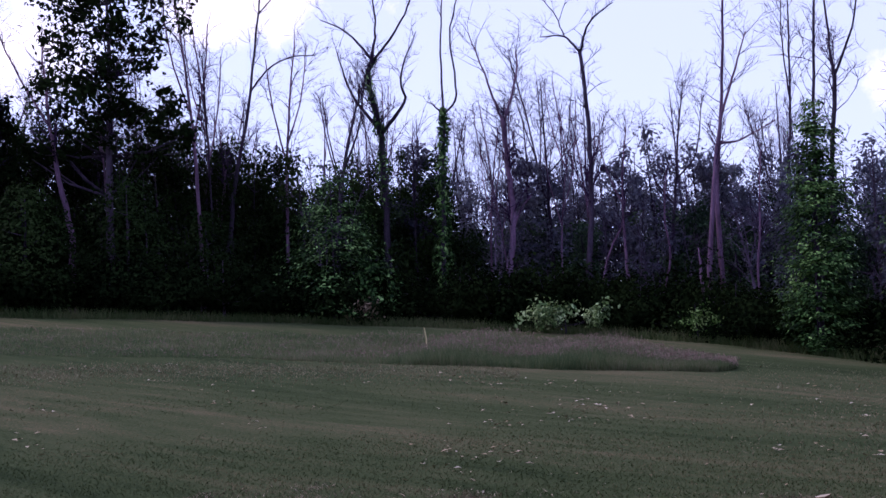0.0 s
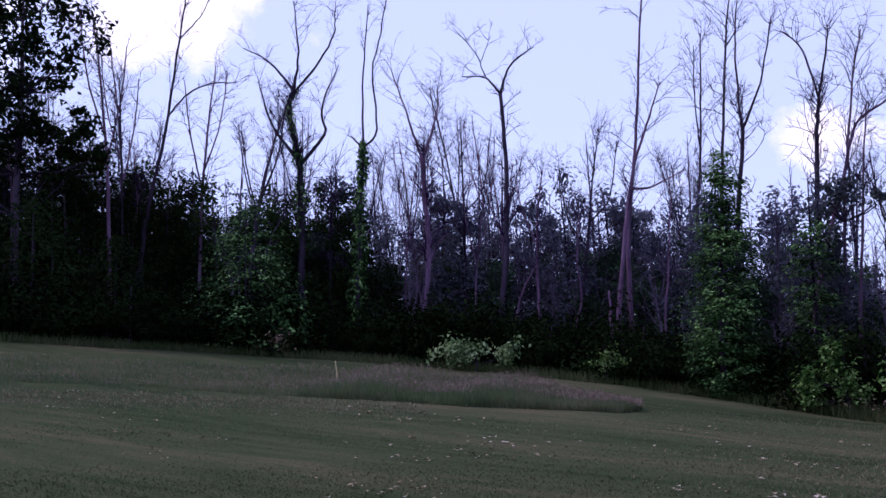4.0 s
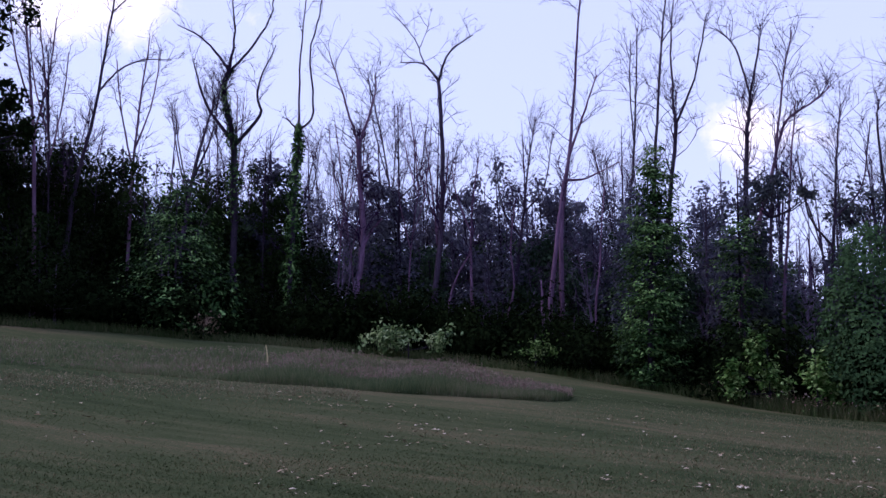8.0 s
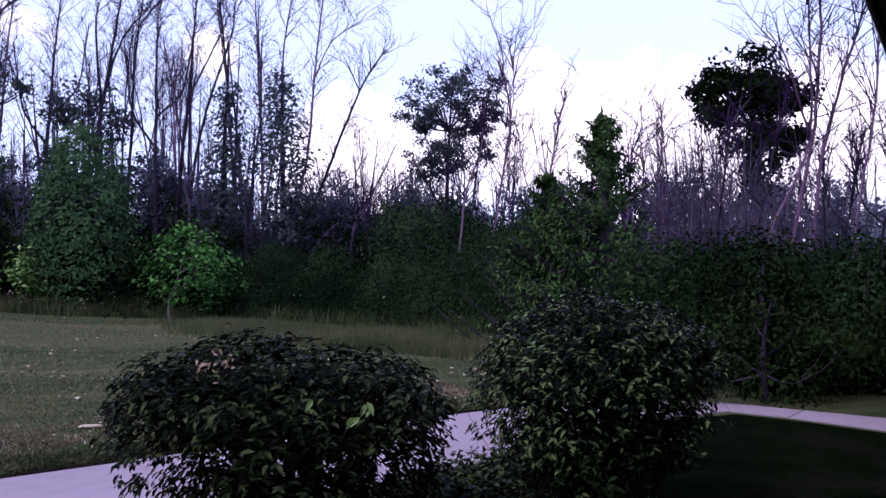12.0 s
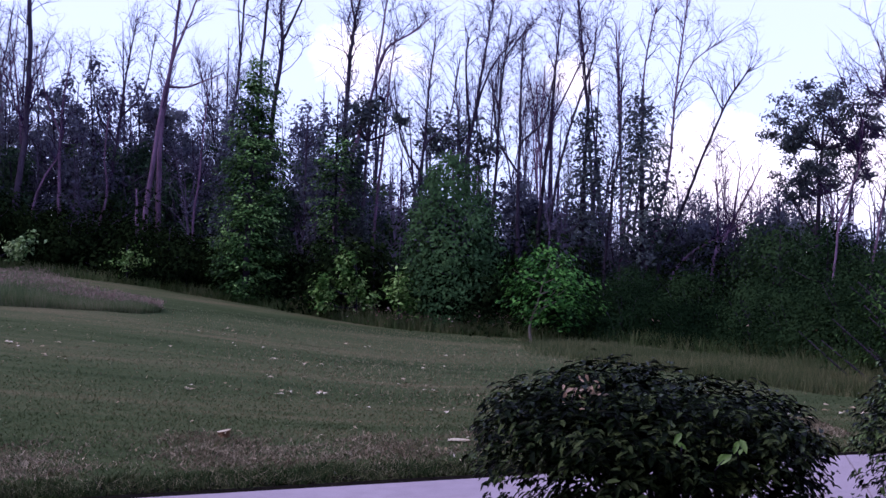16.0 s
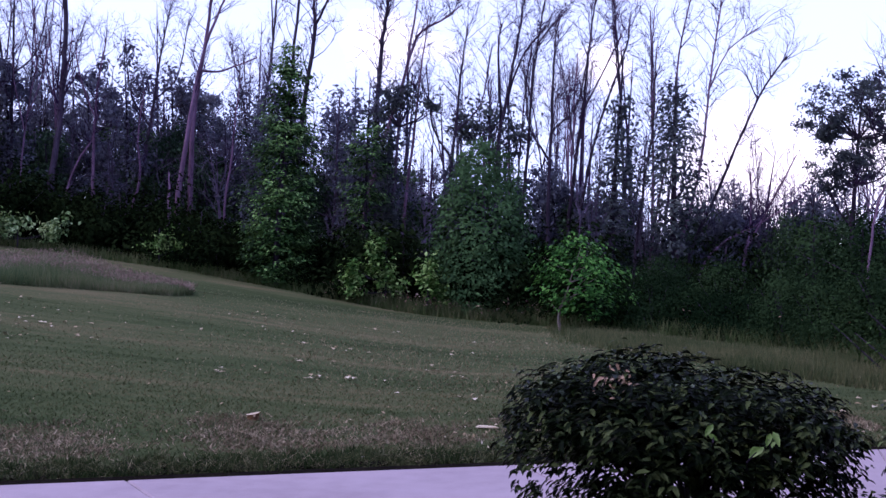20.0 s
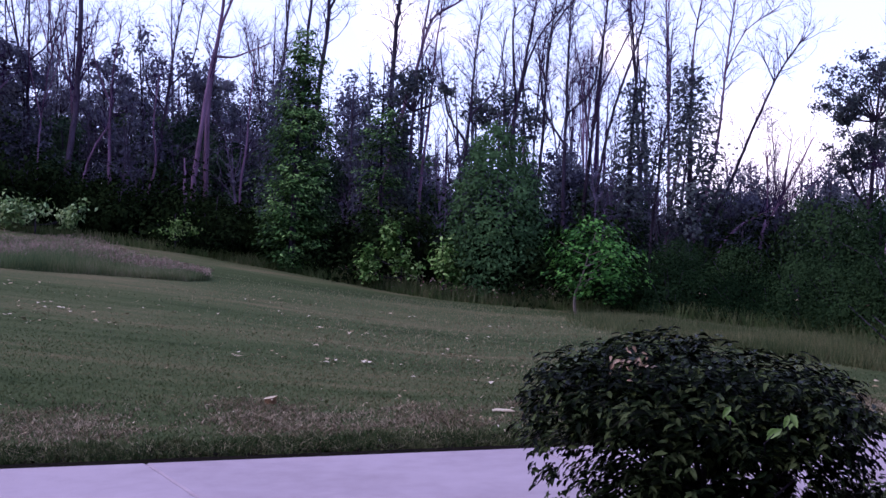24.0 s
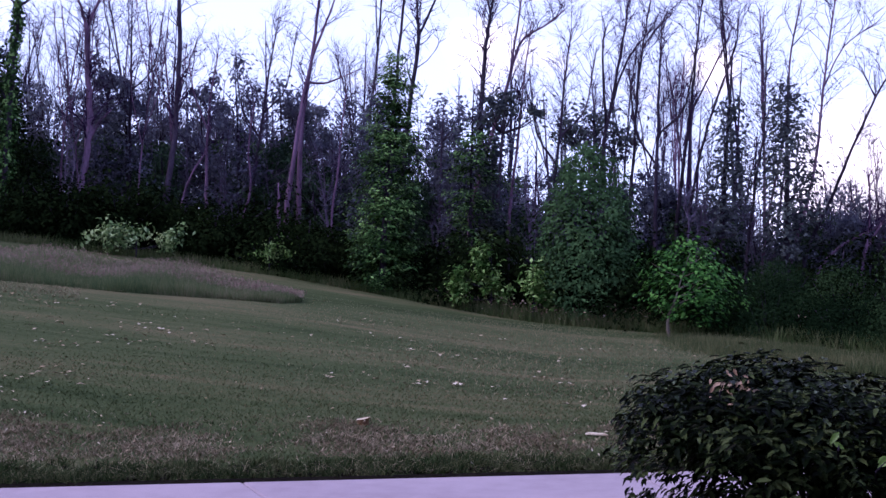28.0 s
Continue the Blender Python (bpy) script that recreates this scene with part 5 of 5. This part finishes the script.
_, tips = blades("tall_grass", 70000, uncut, 0.24, 0.50, 0.008, TALL_GRASS, "unmown tall grass on the rise of the lawn", 23, 0.25, shape=uncut_height)
pick = np.random.default_rng(4).choice(len(tips), 20000, replace=False)
pick = pick[np.hypot(tips[pick, 0], tips[pick, 1]) > 24.0]
tip_az = np.degrees(np.arctan2(-tips[pick, 0], tips[pick, 1]))
pick = pick[np.random.default_rng(6).uniform(0, 1, len(pick)) < np.interp(tip_az, (30, 42), (1.0, 0.15))]
tagged(leaf_mesh("grass_seed_heads", tips[pick], tips[pick] * 0 + (0, 0, 0.2), 0.13, SEED_HEAD, None, np.random.default_rng(5), wide=0.14, up=0.0, droop=-1.0), "pinkish seed heads over the tall grass", "grass", kind="stuff")


def beside_wood(g, n):
    a = g.uniform(-24, 64, n)
    r = np.interp(a, EDGE_AZ, EDGE_R) + g.uniform(-1.0, 1.2, n)
    return -np.sin(np.radians(a)) * r, np.cos(np.radians(a)) * r


blades("edge_weeds", 22000, beside_wood, 0.10, 0.45, 0.014, ROUGH_GRASS, "rough weeds along the wood's edge", 24, 0.3)


def weedy_corner(g, n):
    a = g.uniform(-1.5, 11, n)
    r = np.interp(a, EDGE_AZ, EDGE_R) + g.uniform(-0.8, 0.8, n)
    return -np.sin(np.radians(a)) * r, np.cos(np.radians(a)) * r


_, weed_tips = blades("tall_weeds", 4500, weedy_corner, 0.12, 0.6, 0.014, STRIP_GRASS, "tall flowering weeds at the lawn's edge", 30, 0.2)
weed_tips = weed_tips[np.random.default_rng(8).choice(len(weed_tips), 480, replace=False)]
tagged(leaf_mesh("weed_blossoms", weed_tips, weed_tips * 0 + (0, 0, 0.6), 0.08, BLOSSOM, None, np.random.default_rng(9), wide=0.7), "dull pink blossoms on the tall weeds", "flowers", kind="stuff")


def right_strip(g, n):
    x = 6.8 - 6.0 * g.beta(1.3, 1.8, n)
    y = np.interp(x, (1.0, 3.0, 4.2, 5.2, 6.5), (20.5, 17.0, 14.3, 12.8, 11.0)) + g.beta(1.2, 1.2, n) * 6.0 - 0.3
    return x, y


blades("rough_grass", 34000, right_strip, 0.06, 0.24, 0.008, STRIP_GRASS, "rough uncut grass strip before the shrubs", 25, 0.3)


def dry_ground(g, n):
    x = g.uniform(-8, 3.6, n)
    y = np.interp(x, FAR_X, FAR_Y) + 0.75 + 2.1 * g.beta(1.6, 1.9, n)
    patch = np.sin(x * 1.3 + 0.7) * np.sin(y * 2.1 + 0.4 * x) + 0.6 * np.sin(x * 3.7 + y * 1.9) + 0.35 * np.sin(x * 9.1 - y * 7.3)
    keep = g.uniform(0, 1, n) < np.clip(0.34 + 0.75 * patch, 0.08, 1)
    return x[keep], y[keep]


blades("dry_grass", 60000, dry_ground, 0.012, 0.042, 0.009, WITHERED, "withered straw-coloured grass beside the walk", 26, 1.0)

# ---- litter on the lawn ----
g = np.random.default_rng(31)
lx, ly = on_lawn(11, 25, -22, 58)(g, 70)
lx = np.repeat(lx, 7) + g.normal(0, 0.35, len(lx) * 7)
ly = np.repeat(ly, 7) + g.normal(0, 0.22, len(ly) * 7)
tagged(leaf_mesh("fallen_leaves", np.stack([lx, ly, ground_np(lx, ly) + 0.035], 1), np.zeros((len(lx), 3)) + (0, 0, 2), 0.085, DRY_LEAF, None, g, wide=0.7, loose=0.3, droop=0.0), "pale dry leaves scattered over the lawn", "leaves", kind="stuff")
lx, ly = on_lawn(8, 13, -20, 40)(g, 160)
tagged(leaf_mesh("grass_clippings", np.stack([lx, ly, ground_np(lx, ly) + 0.05], 1), np.zeros((len(lx), 3)) + (0, 0, 2), 0.05, DRY_LEAF, None, g, wide=0.35, loose=0.8), "small dry bits among the grass", "litter", kind="stuff")


def dry_band(g, n):
    a, r = g.uniform(30, 63, n), g.normal(21.6, 0.9, n)
    return -np.sin(np.radians(a)) * r, np.cos(np.radians(a)) * r


def lush_edge(g, n):
    """Tufts along the walk: crowded in clumps with bare soil between."""
    m = n // 26
    cx = g.uniform(-8, 3.2, m)
    cy = np.interp(cx, FAR_X, FAR_Y) + 0.13 + 0.75 * g.beta(1.1, 1.9, m)
    x, y = np.repeat(cx, 26) + g.normal(0, 0.045, m * 26), np.repeat(cy, 26) + g.normal(0, 0.035, m * 26)
    keep = y > np.interp(x, FAR_X, FAR_Y) + 0.03
    return x[keep], y[keep]


def edge_soil(g, n):
    x = g.uniform(-8, 3.2, n)
    return x, np.interp(x, FAR_X, FAR_Y) + 0.16 + 0.55 * g.beta(1.2, 1.8, n)


blades("edge_tufts", 33000, lush_edge, 0.02, 0.085, 0.006, EDGE_GRASS, "lush uneven grass tufts along the walk's edge", 28, 0.6)
blades("edge_straw", 2600, edge_soil, 0.03, 0.10, 0.004, STRAW, "stray straws in the grass along the walk", 33, 1.6)
g = np.random.default_rng(34)
lx, ly = edge_soil(g, 2600)
tagged(leaf_mesh("soil_crumbs", np.stack([lx, ly, ground_np(lx, ly) + 0.012], 1), np.zeros((len(lx), 3)) + (0, 0, 2), 0.075, SOIL, None, g, wide=0.8, loose=0.25, droop=0.0), "dark bare soil showing between the grass tufts", "soil", kind="stuff")


def pale_lawn(g, n):
    a, r = g.normal(3, 8, n), g.uniform(12, 27, n)
    x, y = -np.sin(np.radians(a)) * r, np.cos(np.radians(a)) * r
    keep = r < np.interp(a, EDGE_AZ, EDGE_R) - 0.5
    return x[keep], y[keep]


blades("pale_lawn_grass", 15000, pale_lawn, 0.02, 0.045, 0.010, STRAW, "paler grass blades across the middle of the lawn", 29, 0.7)
blades("dry_lawn_band", 9000, dry_band, 0.02, 0.05, 0.014, STRAW, "strip of withered mown grass before the tall grass", 27, 0.8)

def in_bed(g, n):
    x = g.uniform(1.6, 3.9, n)
    return x, np.interp(x, NEAR_X, NEAR_Y) - 0.25 - 1.2 * g.beta(1.2, 2.0, n)


NEAR_X, NEAR_Y = zip(*NEAR_EDGE[:10])
g = np.random.default_rng(83)
lx, ly = in_bed(g, 5200)
tagged(leaf_mesh("ground_cover", np.stack([lx, ly, 0.02 + g.uniform(0, 1, len(lx)) ** 1.5 * 0.17], 1), np.zeros((len(lx), 3)) + (0, 0, 0.8), 0.05, SHADED_SHRUB_LEAF, None, g, wide=0.6, loose=0.6), "low dark leafy ground cover between the shrubs", "plants", kind="stuff")

# ---- small things near the walk ----
def cut_stump(az, r):
    root = thing("tree_stump", az, r, "small cut tree stump with a pale top in the grass", "stump", sink=0.03)
    rng = random.Random(6)
    V, F = [], []
    rings = ((0.0, 0.075), (0.03, 0.055), (0.065, 0.055), (0.085, 0.066))
    for z, rad in rings:
        for k in range(14):
            c = 2 * math.pi * k / 14
            q = rad * (1 + 0.10 * math.sin(3 * c) + rng.uniform(-0.04, 0.04))
            V.append((math.cos(c) * q, math.sin(c) * q, z + 0.012 * math.cos(c) * (z > 0.07)))
    for i in range(3):
        for k in range(14):
            F.append((i * 14 + k, i * 14 + (k + 1) % 14, (i + 1) * 14 + (k + 1) % 14, (i + 1) * 14 + k))
    link_mesh("stump_bark", V, F, STUMP_WOOD, root)
    link_mesh("cut_face", [Vector(v) + Vector((0, 0, 0.001)) for v in V[42:]], [tuple(range(14))], DRY_LEAF, root, "pale sawn top")


cut_stump(14.6, 9.65)


def pebble(az, r, size):
    bm = bmesh.new()
    bmesh.ops.create_icosphere(bm, subdivisions=2, radius=size)
    for v in bm.verts:
        v.co.z *= 0.6
        v.co *= 1 + 0.15 * math.sin(v.co.x * 90) * math.cos(v.co.y * 70)
    x, y = polar(az, r)
    ob = part("pebble", bm, CONCRETE, None)
    ob.location = (x, y, ground(x, y) + size * 0.5)
    tagged(ob, "small white pebble lying in the grass", "stone")


pebble(8.5, 7.95, 0.022)


def bark_scrap(x, y, length, turn):
    """A curled strip of bark, open below, lying in the grass."""
    V, F = [], []
    for i in range(9):
        t = i / 8
        for k in range(6):
            c = math.pi * (0.05 + 0.9 * k / 5)
            q = 0.028 * (1 - 0.5 * abs(2 * t - 1) ** 3) * (1 + 0.15 * math.sin(5 * t + k))
            V.append((length * (t - 0.5), math.cos(c) * q + 0.012 * math.sin(4 * t), math.sin(c) * q))
    for i in range(8):
        for k in range(5):
            a0 = i * 6 + k
            F.append((a0, a0 + 1, a0 + 7, a0 + 6))
    ob = link_mesh("bark_scrap", V, F, DRY_LEAF, smooth=True)
    ob.matrix_world = pose(x, y, ground(x, y) + 0.012, 0, 0, turn)
    solid = ob.modifiers.new("thickness", "SOLIDIFY")
    solid.thickness = 0.004
    tagged(ob, "pale curled strip of bark lying in the lawn", "bark")


bark_scrap(-0.23, 9.42, 0.22, -12)


def marker_stake(az, r, height):
    """A thin pale stake, slightly bent, with a pointed top."""
    root = thing("garden_stake", az, r, "small pale yellowish stake standing in the tall grass", "stake", sink=0.05)
    V, F = [], []
    tube(V, F, [Vector((0, 0, 0)), Vector((0.01, 0, height * 0.6)), Vector((-0.02, 0, height))], [0.02, 0.02, 0.012], 6)
    link_mesh("shaft", V, F, STAKE, root)
    V, F = [], []
    tube(V, F, [Vector((-0.02, 0, height - 0.002)), Vector((-0.03, 0, height + 0.05))], [0.024, 0.006], 6)
    link_mesh("tip", V, F, STAKE, root)


marker_stake(35.17, 26.5, 0.66)


def shrub_sprig(az, r, z, leaf_count, size, mat, name, label, seed, reach=0.09):
    """A sprig that stands out of a garden shrub's skin: a thin stalk with a few larger leaves."""
    x, y = polar(az, r)
    g = np.random.default_rng(seed)
    c = np.array([x, y, z]) + g.normal(0, reach * 0.5, (leaf_count, 3))
    V, F = [], []
    foot = Vector((x, y, z)) + Vector((-x, -y, 0)).normalized() * -0.25 - Vector((0, 0, 0.12))
    tube(V, F, [foot, Vector((x, y, z - 0.03)), Vector(c[0])], [0.005, 0.004, 0.002], 5)
    return V, F, c, np.zeros_like(c) + np.array([-x / r, -y / r, 0.2]), mat, size, name, label, g


def add_sprig(owner, *args, **more):
    V, F, c, o, mat, size, name, label, g = shrub_sprig(*args, **more)
    back = owner.matrix_world.inverted()
    stalk = link_mesh("sprig_stalk", [back @ v for v in V], F, BARK, owner)
    sets = [slice(i, i + 1) for i in range(len(c))] if len(c) < 6 else [slice(None)]
    for i in sets:
        ob = leaf_mesh(name, c[i], o[i], size, mat, stalk, g, label, loose=0.3, droop=0.9, wide=0.42, oval=True)
        ob.data.transform(back)
        if len(sets) == 1:
            tagged(ob, kind="stuff")


add_sprig(shrub_wide, -6.3, 4.55, 1.02, 18, 0.03, DRY_BLOOM, "faded_blossom", "faded pinkish blossom cluster", 41, reach=0.07)
add_sprig(shrub_wide, -5.2, 4.5, 1.0, 10, 0.03, DRY_BLOOM, "faded_blossom", "faded pinkish blossom cluster", 42, reach=0.08)
add_sprig(shrub_wide, -11.2, 4.12, 0.86, 2, 0.06, VARIEGATED, "variegated_leaf", "yellow-edged green leaves", 43, reach=0.05)
add_sprig(shrub_wide, -13.0, 4.12, 0.79, 2, 0.06, VARIEGATED, "variegated_leaf", "yellow-edged green leaves", 44, reach=0.05)
add_sprig(shrub_wide, -14.2, 4.12, 0.85, 3, 0.06, VARIEGATED, "variegated_leaf", "yellow-edged green leaves", 45, reach=0.05)

# wild flowers among the weeds at the wood's edge
g = np.random.default_rng(71)
wa = np.concatenate([g.uniform(-2, 10, 60), g.uniform(-18, -6, 14)])
wr = np.interp(wa, EDGE_AZ, EDGE_R) + g.uniform(-0.9, 0.6, len(wa))
wx, wy = -np.sin(np.radians(wa)) * wr, np.cos(np.radians(wa)) * wr
tagged(leaf_mesh("wild_flowers", np.stack([wx, wy, ground_np(wx, wy) + g.uniform(0.25, 0.7, len(wa))], 1), np.zeros((len(wa), 3)) + (0, 0, 1), 0.07, DRY_BLOOM, None, g, wide=0.8), "pinkish wild flower heads among the weeds", "flowers", kind="stuff")
